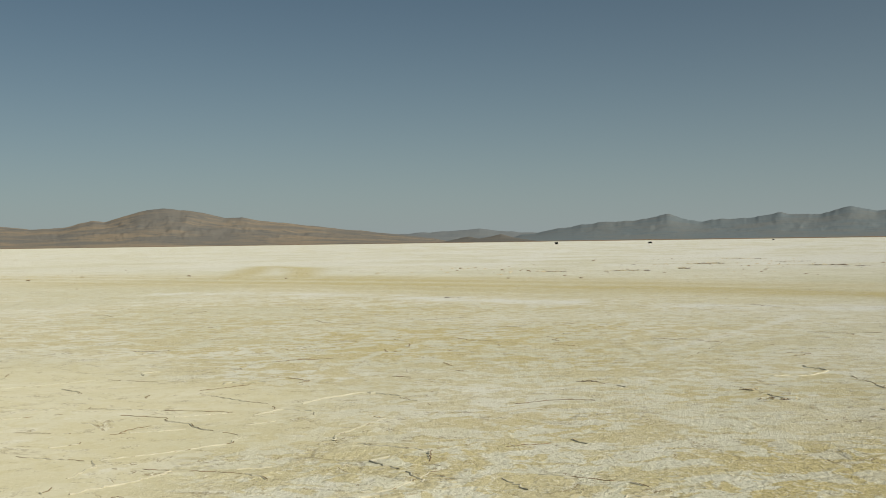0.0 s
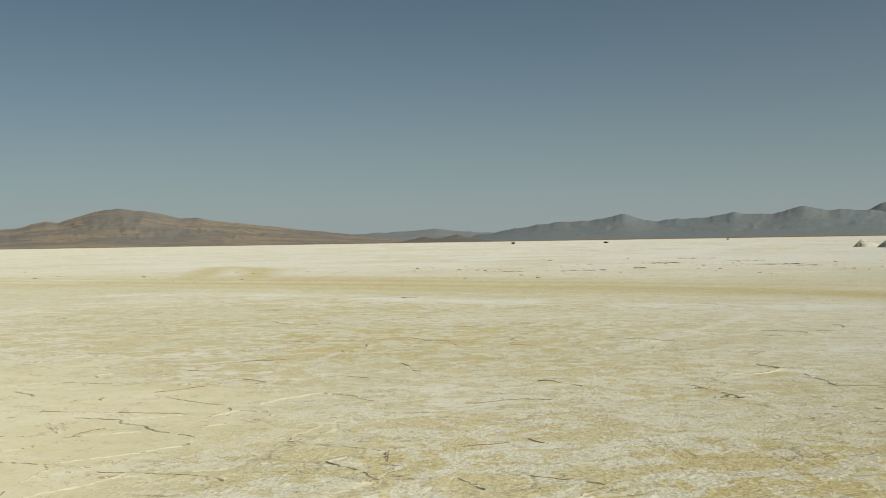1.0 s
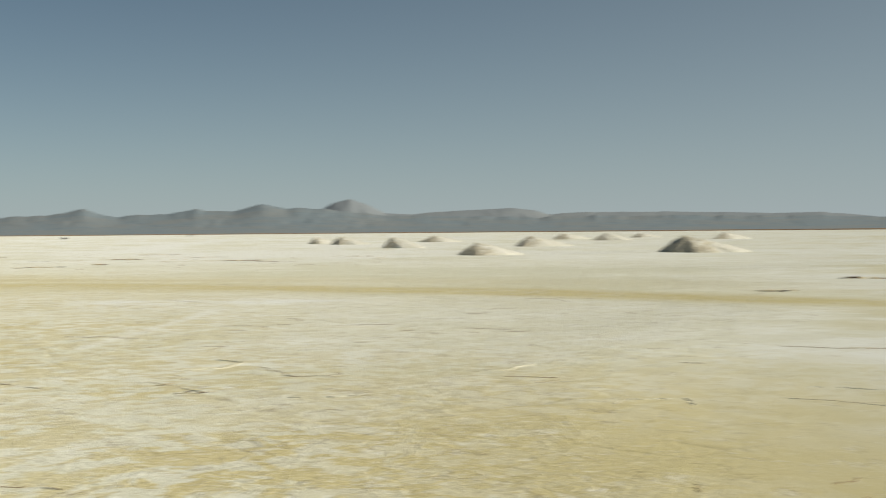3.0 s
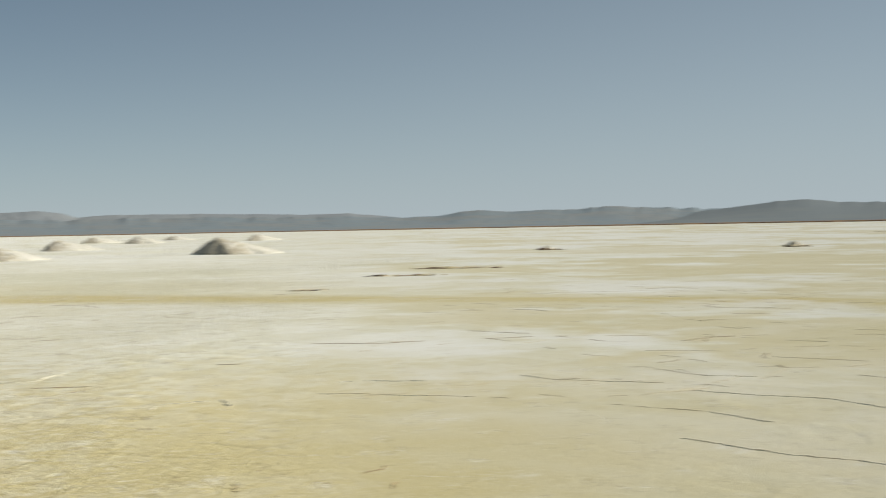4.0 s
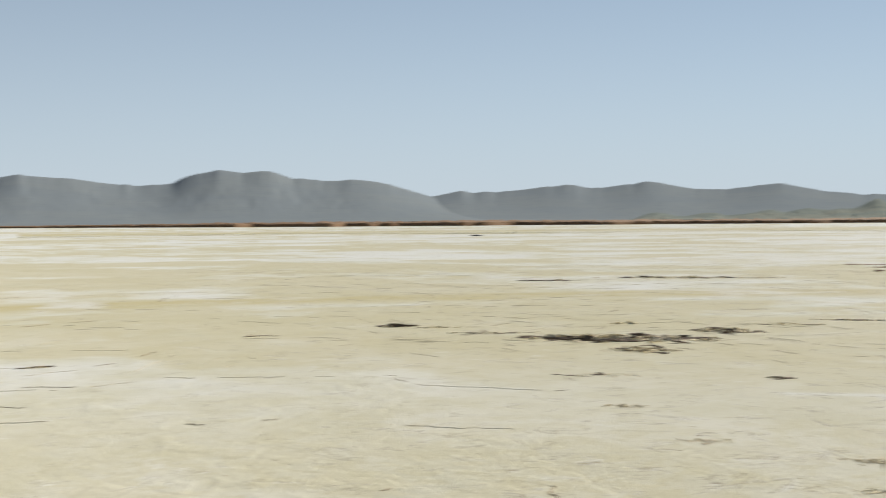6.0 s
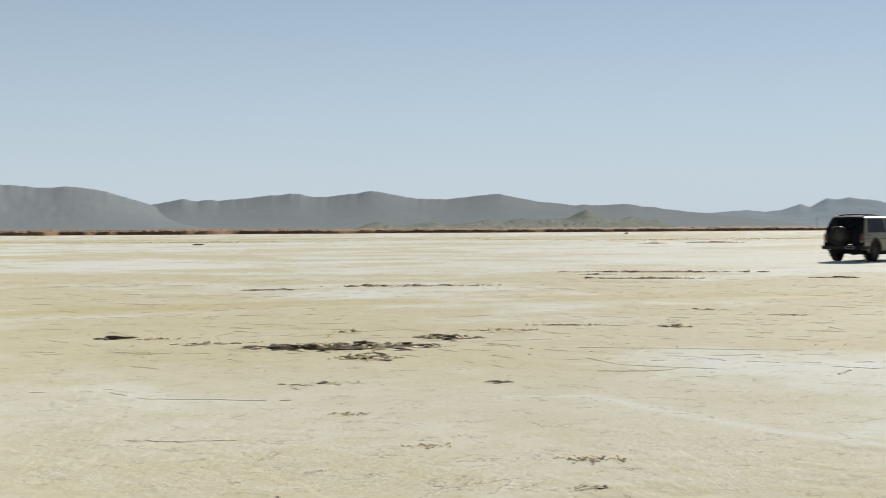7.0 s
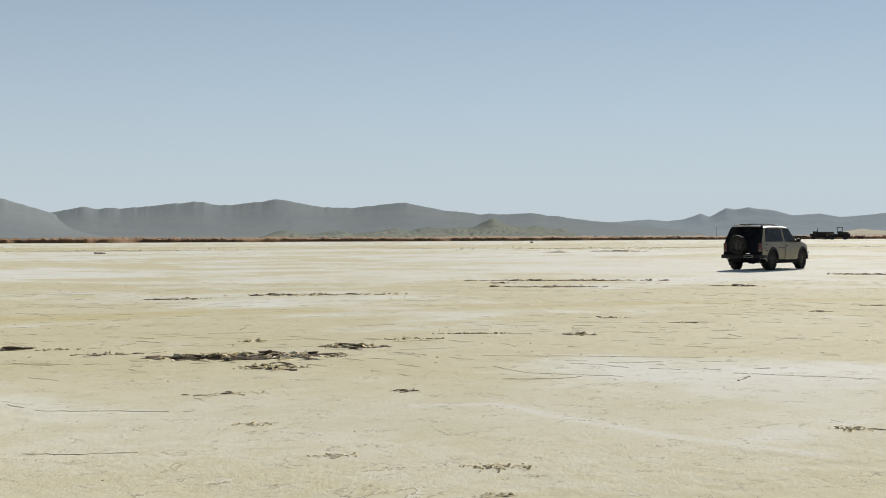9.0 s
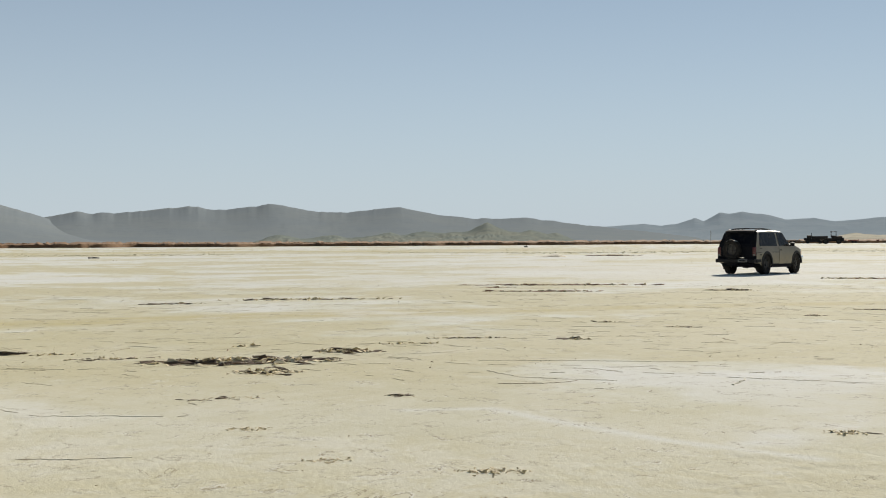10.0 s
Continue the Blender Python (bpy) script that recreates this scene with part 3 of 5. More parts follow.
def mountains(name, knots, dist, depth, material, label, seed, rough=0.02, gully=0.055):
    """A range whose crest runs through knots of bearing and height angle; flanks with spurs and gullies."""
    k = np.array(knots)
    az = np.arange(k[0, 0], k[-1, 0] + 1e-6, 0.05)
    el = np.interp(az, k[:, 0], k[:, 1])
    soft = np.exp(-np.linspace(-2, 2, 7) ** 2)
    pad = np.pad(el, 3, mode="edge")
    el = np.convolve(pad, soft / soft.sum(), "valid")
    el = np.maximum(el + rough * fbm(az * 1.9, az * 0 + seed, 4, seed), -0.1)
    nv = 26
    v = np.linspace(0, 1, nv)
    front, crest = dist - depth, dist
    D = front + (crest - front) * v
    D = np.concatenate([D, [dist + depth * 0.3, dist + depth * 0.6]])
    prof = np.concatenate([v ** 1.25, [0.6, 0.0]])
    H = crest * np.tan(np.radians(el)) + EYE[2]
    AZ, DD = np.meshgrid(np.radians(az), D)
    bell = np.exp(-np.linspace(-2, 2, 71) ** 2)
    broad = np.convolve(np.pad(H, 35, mode="edge"), bell / bell.sum(), "valid")
    up = np.clip((np.clip(prof, 0, 1) - 0.35) / 0.65, 0, 1)[:, None] ** 1.5
    Z = prof[:, None] * (broad[None, :] * (1 - up) + H[None, :] * up)
    spur = 1 - np.abs(fbm(np.degrees(AZ) * 0.9 + 0.5 * fbm(np.degrees(AZ) * 0.7, DD / 260, 3, seed), DD / 250, 5, seed + 3, 0.55))
    shape = np.sin(np.pi * np.clip(prof, 0, 1))[:, None]
    Z = Z + H[None, :] * gully * shape * (spur - 0.75)
    Z = np.maximum(Z, -2.0)
    Z[0] = Z[-1] = -3.0
    X, Y = DD * np.sin(AZ), DD * np.cos(AZ)
    n_r, n_a = X.shape
    idx = np.arange(n_r * n_a).reshape(n_r, n_a)
    faces = np.stack([idx[:-1, :-1], idx[1:, :-1], idx[1:, 1:], idx[:-1, 1:]], -1).reshape(-1, 4)
    me = mesh_of(name, np.stack([X, Y, Z], -1).reshape(-1, 3).tolist(), faces.tolist())
    me.polygons.foreach_set("use_smooth", [True] * len(me.polygons))
    if me.polygons[len(me.polygons) // 2].normal.z < 0:
        me.flip_normals()
    tagged(piece(name, me, material), label, "mountain range", kind="structure")


# distance haze is mixed into most of these base colours, greyer and bluer
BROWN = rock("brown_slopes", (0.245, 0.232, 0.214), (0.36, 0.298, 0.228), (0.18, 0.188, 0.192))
HAZED_GREY = rock("hazed_grey_slopes", (0.182, 0.210, 0.226), (0.192, 0.218, 0.228), (0.172, 0.200, 0.217))
NORTH = rock("hazed_north_slopes", (0.206, 0.248, 0.274), (0.232, 0.252, 0.258), (0.172, 0.215, 0.244))
HAZED_PALE = rock("hazed_far_slopes", (0.24, 0.265, 0.285), (0.258, 0.28, 0.292), (0.225, 0.252, 0.275))
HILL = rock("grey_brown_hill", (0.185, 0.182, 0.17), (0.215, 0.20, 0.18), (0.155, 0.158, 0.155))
HAZED_BLUE = rock("hazed_blue_slopes", (0.205, 0.25, 0.285), (0.225, 0.268, 0.30), (0.19, 0.235, 0.272))
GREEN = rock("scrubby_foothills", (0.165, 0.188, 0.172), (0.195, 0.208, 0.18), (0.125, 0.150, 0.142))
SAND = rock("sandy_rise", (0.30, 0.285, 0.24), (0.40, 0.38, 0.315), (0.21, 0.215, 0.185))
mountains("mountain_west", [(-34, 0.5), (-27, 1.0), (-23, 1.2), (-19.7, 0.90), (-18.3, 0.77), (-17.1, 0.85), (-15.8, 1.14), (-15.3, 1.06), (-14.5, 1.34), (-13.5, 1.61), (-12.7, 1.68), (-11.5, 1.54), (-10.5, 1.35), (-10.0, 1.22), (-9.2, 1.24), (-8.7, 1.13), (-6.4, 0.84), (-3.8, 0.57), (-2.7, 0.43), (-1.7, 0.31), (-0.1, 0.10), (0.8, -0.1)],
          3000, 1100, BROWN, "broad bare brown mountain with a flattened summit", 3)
mountains("mountain_pale", [(-4, 0.2), (-2.2, 0.37), (-0.4, 0.45), (1.7, 0.58), (3.1, 0.42), (4.5, 0.36), (7, 0.2)], 4500, 700, HAZED_PALE, "pale far ridge on the horizon", 5)
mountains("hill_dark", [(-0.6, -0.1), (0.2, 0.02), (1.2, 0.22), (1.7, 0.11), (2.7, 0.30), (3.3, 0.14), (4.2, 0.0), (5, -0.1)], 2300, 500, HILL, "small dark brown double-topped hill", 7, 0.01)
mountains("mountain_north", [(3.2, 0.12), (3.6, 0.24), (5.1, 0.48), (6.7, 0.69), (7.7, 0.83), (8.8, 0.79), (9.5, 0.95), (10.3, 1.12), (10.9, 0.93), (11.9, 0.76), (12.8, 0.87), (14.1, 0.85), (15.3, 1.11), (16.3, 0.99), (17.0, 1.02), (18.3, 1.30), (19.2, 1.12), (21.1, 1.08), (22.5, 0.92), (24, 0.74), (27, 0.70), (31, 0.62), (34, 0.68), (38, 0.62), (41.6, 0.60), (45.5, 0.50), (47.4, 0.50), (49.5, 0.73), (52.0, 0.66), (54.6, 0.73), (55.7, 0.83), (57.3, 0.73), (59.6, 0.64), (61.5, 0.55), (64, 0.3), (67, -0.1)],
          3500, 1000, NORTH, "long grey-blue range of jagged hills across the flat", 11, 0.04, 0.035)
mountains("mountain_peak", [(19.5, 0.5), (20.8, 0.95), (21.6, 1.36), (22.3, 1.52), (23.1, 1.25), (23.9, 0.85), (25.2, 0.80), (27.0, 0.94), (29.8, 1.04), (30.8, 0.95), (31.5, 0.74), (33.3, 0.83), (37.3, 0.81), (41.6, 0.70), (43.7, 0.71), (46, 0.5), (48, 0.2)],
          4500, 700, HAZED_PALE, "hazy rounded peak and tableland far behind the hills", 13, 0.012)
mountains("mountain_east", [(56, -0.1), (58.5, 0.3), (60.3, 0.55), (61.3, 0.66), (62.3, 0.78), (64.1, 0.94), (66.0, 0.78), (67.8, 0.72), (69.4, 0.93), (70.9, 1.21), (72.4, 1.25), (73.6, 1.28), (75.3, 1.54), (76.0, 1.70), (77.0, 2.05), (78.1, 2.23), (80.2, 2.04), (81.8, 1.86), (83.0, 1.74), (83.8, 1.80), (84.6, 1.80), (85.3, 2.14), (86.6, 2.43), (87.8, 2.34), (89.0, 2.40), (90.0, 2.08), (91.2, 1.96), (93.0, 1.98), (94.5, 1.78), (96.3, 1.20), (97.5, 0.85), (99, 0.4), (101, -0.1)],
          3200, 1000, HAZED_GREY, "tall grey mountain with twin summits in haze", 17, 0.03, 0.010)
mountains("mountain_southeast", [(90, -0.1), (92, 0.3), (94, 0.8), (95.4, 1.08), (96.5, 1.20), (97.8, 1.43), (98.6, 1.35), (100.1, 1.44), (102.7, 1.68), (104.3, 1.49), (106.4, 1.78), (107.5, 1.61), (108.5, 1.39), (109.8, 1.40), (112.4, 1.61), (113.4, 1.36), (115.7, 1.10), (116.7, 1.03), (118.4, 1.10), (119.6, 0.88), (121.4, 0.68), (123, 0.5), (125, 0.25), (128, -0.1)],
          3300, 900, HAZED_GREY, "grey-blue mountain chain with rolling crest", 19, 0.035, 0.007)
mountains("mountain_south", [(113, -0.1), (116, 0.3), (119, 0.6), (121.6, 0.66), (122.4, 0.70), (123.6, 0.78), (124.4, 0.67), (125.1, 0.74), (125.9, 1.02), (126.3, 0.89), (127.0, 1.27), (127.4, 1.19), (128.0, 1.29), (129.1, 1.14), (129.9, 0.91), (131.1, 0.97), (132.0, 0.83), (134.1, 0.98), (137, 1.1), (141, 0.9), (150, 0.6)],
          4400, 900, HAZED_BLUE, "pale blue far range with sharp peaks", 23, 0.02, 0.03)
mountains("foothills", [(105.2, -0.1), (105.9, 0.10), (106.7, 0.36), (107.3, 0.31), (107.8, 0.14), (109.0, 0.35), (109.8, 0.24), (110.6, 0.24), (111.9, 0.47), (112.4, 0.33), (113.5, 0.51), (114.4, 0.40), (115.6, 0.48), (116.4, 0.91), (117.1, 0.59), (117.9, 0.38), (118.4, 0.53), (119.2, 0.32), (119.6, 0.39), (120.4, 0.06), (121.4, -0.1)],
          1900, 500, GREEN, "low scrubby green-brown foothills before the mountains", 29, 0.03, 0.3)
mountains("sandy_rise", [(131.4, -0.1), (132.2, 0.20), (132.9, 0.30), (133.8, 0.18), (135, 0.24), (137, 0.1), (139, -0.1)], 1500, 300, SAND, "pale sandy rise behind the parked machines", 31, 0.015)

# ---- shore bank and scrub ----


def build_bank():
    az = np.arange(-36.0, 148.0, 0.06)
    d, h = shore(az)
    d = d + 14 * fbm(az * 0.45, az * 0, 3, 5)
    h = h * (1 + 0.14 * fbm(az * 5.5, az * 0, 4, 6)) + 0.05
    across = [(0.0, -0.3), (0.25, 0.30), (0.7, 0.62), (4.0, 0.80), (12.0, 0.97), (26.0, 1.0), (60.0, 0.9), (120.0, -0.3)]
    a = np.radians(az)
    rows = []
    for off, k in across:
        D = d + off * 1.2
        wob = 1 + 0.10 * fbm(az * 9 + off, az * 0 + off, 3, 7)
        rows.append(np.stack([D * np.sin(a), D * np.cos(a), h * k * wob], -1))
    P = np.stack(rows)
    n_r, n_a = P.shape[:2]
    idx = np.arange(n_r * n_a).reshape(n_r, n_a)
    faces = np.stack([idx[:-1, :-1], idx[1:, :-1], idx[1:, 1:], idx[:-1, 1:]], -1).reshape(-1, 4)
    me = mesh_of("shore_bank", P.reshape(-1, 3).tolist(), faces.tolist(), 40)
    if me.polygons[len(me.polygons) // 2].normal.z < 0:
        me.flip_normals()
    tagged(piece("shore_bank", me, BANK), "long low bank of reddish-brown soil along the shore", "bank", kind="structure")


def tufts(name, spots, material, label, category, seed, blades=7, kind="stuff"):
    """Small upright clumps of leaf-shaped blades, one mesh."""
    rng = random.Random(seed)
    verts, faces = [], []
    for x, y, z, s, hgt in spots:
        for _ in range(blades):
            t = rng.uniform(0, 6.283)
            lean = rng.uniform(0.1, 0.6)
            w = s * rng.uniform(0.18, 0.4)
            bx, by = x + rng.uniform(-1, 1) * s * 0.5, y + rng.uniform(-1, 1) * s * 0.5
            hh = hgt * rng.uniform(0.5, 1.1)
            cx, cy = math.cos(t), math.sin(t)
            i = len(verts)
            verts += [(bx - cy * w, by + cx * w, z - 0.05), (bx + cy * w, by - cx * w, z - 0.05),
                      (bx + cy * w * 0.7 + cx * lean * hh * 0.4, by - cx * w * 0.7 + cy * lean * hh * 0.4, z + hh * 0.6),
                      (bx + cx * lean * hh, by + cy * lean * hh, z + hh),
                      (bx - cy * w * 0.7 + cx * lean * hh * 0.4, by + cx * w * 0.7 + cy * lean * hh * 0.4, z + hh * 0.6)]
            faces += [(i, i + 1, i + 2, i + 4), (i + 4, i + 2, i + 3)]
    return tagged(piece(name, mesh_of(name, verts, faces), material), label, category, kind=kind)


build_bank()
rng = random.Random(5)
spots = []
for _ in range(3000):
    az = rng.uniform(58, 146)
    d, h = shore(az)
    off = rng.uniform(0, 1) ** 1.6 * 40
    p = bearing(az, 0, float(d) + 3 + off)
    spots.append((p.x, p.y, float(h) * (0.55 if off < 3 else 0.85), rng.uniform(0.3, 0.9), rng.uniform(0.05, 0.15)))
tufts("dry_grass", spots, GRASS, "band of dry tawny grass tufts on the shore bank", "grass", 8)
spots = []
for k in range(3600):
    az = rng.uniform(78, 146)
    p = bearing(az, 0, rng.gauss(141 + 5 * math.sin(az * 0.3), 5) if k % 3 else rng.gauss(175, 25))
    spots.append((p.x, p.y, 0, rng.uniform(0.10, 0.32), rng.uniform(0.012, 0.04)))
tufts("salt_scrub", spots, SCRUB, "sparse straw-coloured scrub and lumps on the salt", "scrub", 9, 5)


def bush(az, d, w, h, seed):
    q = bearing(az, 0, d)
    r = random.Random(seed)
    s = [(q.x + r.uniform(-w, w) * 0.4, q.y + r.uniform(-w, w) * 0.4, 0, w * 0.35, h) for _ in range(9)]
    return tufts("bush", s, FARDARK, "small dark bush alone on the salt", "bush", seed, 8, kind="thing")


for i, (az, d, w, h) in enumerate(((5.26, 380, 0.9, 0.75), (9.52, 345, 1.3, 0.5), (15.0, 520, 0.8, 0.6), (118.2, 262, 0.8, 0.35), (98.5, 110, 0.9, 0.12))):
    tagged(bush(az, d, w, h, 40 + i), group="bushes on the salt")

# ---- heaps of harvested salt ----


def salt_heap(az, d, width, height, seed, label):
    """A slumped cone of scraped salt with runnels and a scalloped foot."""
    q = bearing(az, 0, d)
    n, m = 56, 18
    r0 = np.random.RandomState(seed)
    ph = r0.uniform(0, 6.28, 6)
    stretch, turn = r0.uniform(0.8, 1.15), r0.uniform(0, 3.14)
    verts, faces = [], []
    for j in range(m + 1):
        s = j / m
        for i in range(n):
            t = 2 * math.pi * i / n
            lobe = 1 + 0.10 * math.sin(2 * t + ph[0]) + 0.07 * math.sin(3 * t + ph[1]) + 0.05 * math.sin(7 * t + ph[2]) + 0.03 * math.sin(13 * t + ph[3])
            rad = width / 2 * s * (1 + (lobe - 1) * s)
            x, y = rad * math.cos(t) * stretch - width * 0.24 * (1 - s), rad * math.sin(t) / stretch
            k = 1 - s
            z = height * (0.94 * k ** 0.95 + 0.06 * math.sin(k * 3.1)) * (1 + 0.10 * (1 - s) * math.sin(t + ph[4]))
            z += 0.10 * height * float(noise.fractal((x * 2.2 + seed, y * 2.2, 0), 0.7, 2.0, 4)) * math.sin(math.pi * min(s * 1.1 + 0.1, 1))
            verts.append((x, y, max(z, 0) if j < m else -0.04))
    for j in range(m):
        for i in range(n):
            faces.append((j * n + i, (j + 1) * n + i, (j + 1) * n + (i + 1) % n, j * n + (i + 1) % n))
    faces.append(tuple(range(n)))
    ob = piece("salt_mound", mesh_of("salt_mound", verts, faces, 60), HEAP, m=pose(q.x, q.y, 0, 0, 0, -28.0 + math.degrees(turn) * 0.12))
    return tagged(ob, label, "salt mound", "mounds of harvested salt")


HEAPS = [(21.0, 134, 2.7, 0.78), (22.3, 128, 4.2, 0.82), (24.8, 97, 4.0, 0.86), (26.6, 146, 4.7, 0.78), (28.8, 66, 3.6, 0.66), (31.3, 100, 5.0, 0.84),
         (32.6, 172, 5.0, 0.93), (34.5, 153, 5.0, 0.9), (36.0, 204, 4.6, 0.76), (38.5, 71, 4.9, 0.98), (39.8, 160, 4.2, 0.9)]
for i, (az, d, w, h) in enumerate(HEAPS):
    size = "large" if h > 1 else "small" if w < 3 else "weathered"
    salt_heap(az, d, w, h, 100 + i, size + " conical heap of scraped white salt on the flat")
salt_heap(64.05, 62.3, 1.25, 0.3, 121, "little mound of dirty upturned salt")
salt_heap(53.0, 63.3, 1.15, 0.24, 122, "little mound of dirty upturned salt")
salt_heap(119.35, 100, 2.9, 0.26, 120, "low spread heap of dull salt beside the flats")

# ---- pressure ridges ----


def ridge_line(pts, seed, step=0.035, wander=0.012):
    """A wandering line through the bends, evenly stepped."""
    r0 = random.Random(seed)
    out = []
    for (ax, ay), (bx, by) in zip(pts, pts[1:]):
        ln = math.hypot(bx - ax, by - ay)
        n = max(2, int(ln / step))
        nx, ny = -(by - ay) / ln, (bx - ax) / ln
        for i in range(n):
            t = i / n
            x, y = ax + (bx - ax) * t, ay + (by - ay) * t
            w = 0.05 * math.sin(math.pi * t) * noise.noise((x * 1.7, y * 1.7, seed)) * min(ln, 1.5) + wander * r0.uniform(-1, 1)
            out.append((x + nx * w, y + ny * w))
    return out


def footing(line):
    """The crust's height along a line."""
    p = np.array(line)
    return relief(p[:, 0], p[:, 1])[0]


def strips(line, seed, gaps, flip, section, often=1.9):
    """Ribbons with a given cross-section along a line, broken where the noise is low; one mesh a stretch."""
    r0 = random.Random(seed)
    ground_z = footing(line)
    runs, verts, faces, prev = [], [], [], None
    for k in range(len(line) - 1):
        (x, y), (u, v) = line[k], line[k + 1]
        ln = math.hypot(u - x, v - y) or 1.0
        nx, ny = -(v - y) / ln * flip, (u - x) / ln * flip
        keep = noise.noise((x * often + 7, y * often, seed)) >= gaps
        if keep:
            a, b = r0.uniform(0.6, 1.25), r0.uniform(0.6, 1.3)
            i = len(verts)
            verts += [(x + nx * w * a, y + ny * w * a, ground_z[k] + h * (b if h > 0 else 1.0)) for w, h in section]
            if prev is not None:
                faces += [(prev + q, prev + q + 1, i + q + 1, i + q) for q in range(len(section) - 1)]
            prev = i
        if (not keep or k == len(line) - 2) and verts:
            if faces:
                runs.append((verts, faces))
            verts, faces, prev = [], [], None
    return runs


def crest_section(h, w):
    return [(-w, -0.01), (-w * 0.5, h * 0.55), (0.0, h), (w * 0.3, h * 0.75), (w * 0.45, -0.01)]


def split_section(w, h=0.0045):
    return [(-w, 0.001), (0.0, h), (w, 0.001)]


RIDGE = plain("ridge_salt", (0.53, 0.50, 0.39), (0.64, 0.605, 0.49), 0.95, scale=7.0, strength=0.6, distance=0.01)
HAIRLINE = plain("dusty_split", (0.42, 0.355, 0.24), (0.58, 0.51, 0.37), 0.95, scale=5.0, strength=0.4)
DRY_SPLIT = plain("dry_split", (0.33, 0.26, 0.165), (0.52, 0.44, 0.31), 0.95, scale=9.0, strength=0.4)
SPLIT = plain("split_brown", (0.17, 0.115, 0.06), (0.36, 0.265, 0.155), 0.95, scale=12.0, strength=0.4)


def salt_ridge(pts, seed, height, width, gaps, dark, label, fill=None):
    line = ridge_line(pts, seed)
    ridge = new("salt_ridge")
    flip = random.Random(seed + 5).choice((-1, 1))
    for v, f in strips(line, seed, gaps, flip, crest_section(height, width)):
        piece("crest", mesh_of("crest", v, f), RIDGE, ridge)
    for v, f in strips([(x + 0.010, y + 0.010) for x, y in line], seed + 1, dark, 1, split_section(0.0045, 0.0036), 7.0):
        piece("split", mesh_of("split", v, f), fill or SPLIT, ridge, label="thin dark split")
    if not ridge.children:
        bpy.data.objects.remove(ridge)
        return
    tagged(ridge, label, "salt ridge", "pressure ridges of the crust")


def joined(runs):
    verts, faces = [], []
    for v, f in runs:
        k = len(verts)
        verts += v
        faces += [tuple(q + k for q in face) for face in f]
    return verts, faces


for i, pts in enumerate(RIDGES_NORTH):
    salt_ridge(pts, 500 + i, 0.006, 0.010, -0.25, 0.1, "low jagged pressure ridge of cream salt crust")
for i, pts in enumerate(SPLITS_NORTH + SPLITS_NORTHEAST):
    salt_ridge(pts, 700 + i, 0.006, 0.010, 0.05, -0.22, "dark broken split along a low crust edge")
for i, pts in enumerate(RIDGES_EAST):
    salt_ridge(pts, 540 + i, 0.004, 0.010, 0.0, -0.3, "thin crack with a low lifted salt edge", DRY_SPLIT)
rng = random.Random(77)
wild_ridges, wild_splits, hairlines = [], [], []
for k in range(190):
    az, d = rng.uniform(-27, 138), 5.5 + 20 * rng.random() ** 1.3
    if az > 40 and rng.random() < (0.45 if az < 85 else 0.78):
        continue
    q = bearing(az, 0, d)
    t, pts = rng.uniform(0, 6.28), [(q.x, q.y)]
    for _ in range(rng.randint(2, 5)):
        t += rng.gauss(0, 0.8 if az < 40 else 0.35)
        ln = rng.uniform(0.08, 0.4) * (0.6 + d / 16)
        pts.append((pts[-1][0] + ln * math.cos(t), pts[-1][1] + ln * math.sin(t)))
    ln = ridge_line(pts, 600 + k, 0.03, 0.016)
    if rng.random() < (0.5 if az < 40 else 0.06) and d < 14:
        wild_ridges += strips(ln, 600 + k, -0.2, 1, crest_section(0.006 + 0.0003 * d, 0.012))
    else:
        wild_splits += strips(ln, 600 + k, 0.0, 1, split_section(0.0035 + 0.00022 * d))
for k in range(420):                        # long fine splits that lie across the eastern flat
    az, d = (rng.uniform(84, 138), 12 + 24 * rng.random()) if k > 90 else (rng.uniform(42, 84), 9 + 20 * rng.random())
    q = bearing(az, 0, d)
    t, pts = radians(-az) + rng.gauss(0, 0.45), [(q.x, q.y)]
    for _ in range(rng.randint(3, 12)):
        t += rng.gauss(0, 0.3)
        ln = rng.uniform(0.12, 0.35) * (0.5 + d / 14)
        pts.append((pts[-1][0] + ln * math.cos(t), pts[-1][1] + ln * math.sin(t)))
    ln = ridge_line(pts, 900 + k, 0.04, 0.012)
    hairlines += strips(ln, 900 + k, 0.12, 1, split_section((0.0012 + 0.0002 * d) * rng.uniform(0.4, 1.2), 0.0038), 2.6)
v, f = joined(wild_ridges)
tagged(piece("small_ridges", mesh_of("small_ridges", v, f), RIDGE), "small broken ridges across the salt crust", "salt ridge", kind="stuff")
v, f = joined(wild_splits)
tagged(piece("small_splits", mesh_of("small_splits", v, f), SPLIT), "short dark splits in the salt crust", "cracks", kind="stuff")
v, f = joined(hairlines)
tagged(piece("fine_splits", mesh_of("fine_splits", v, f), HAIRLINE), "fine tan hairline splits across the salt", "cracks", kind="stuff")

# ---- broken crust ----
SLABS = {}


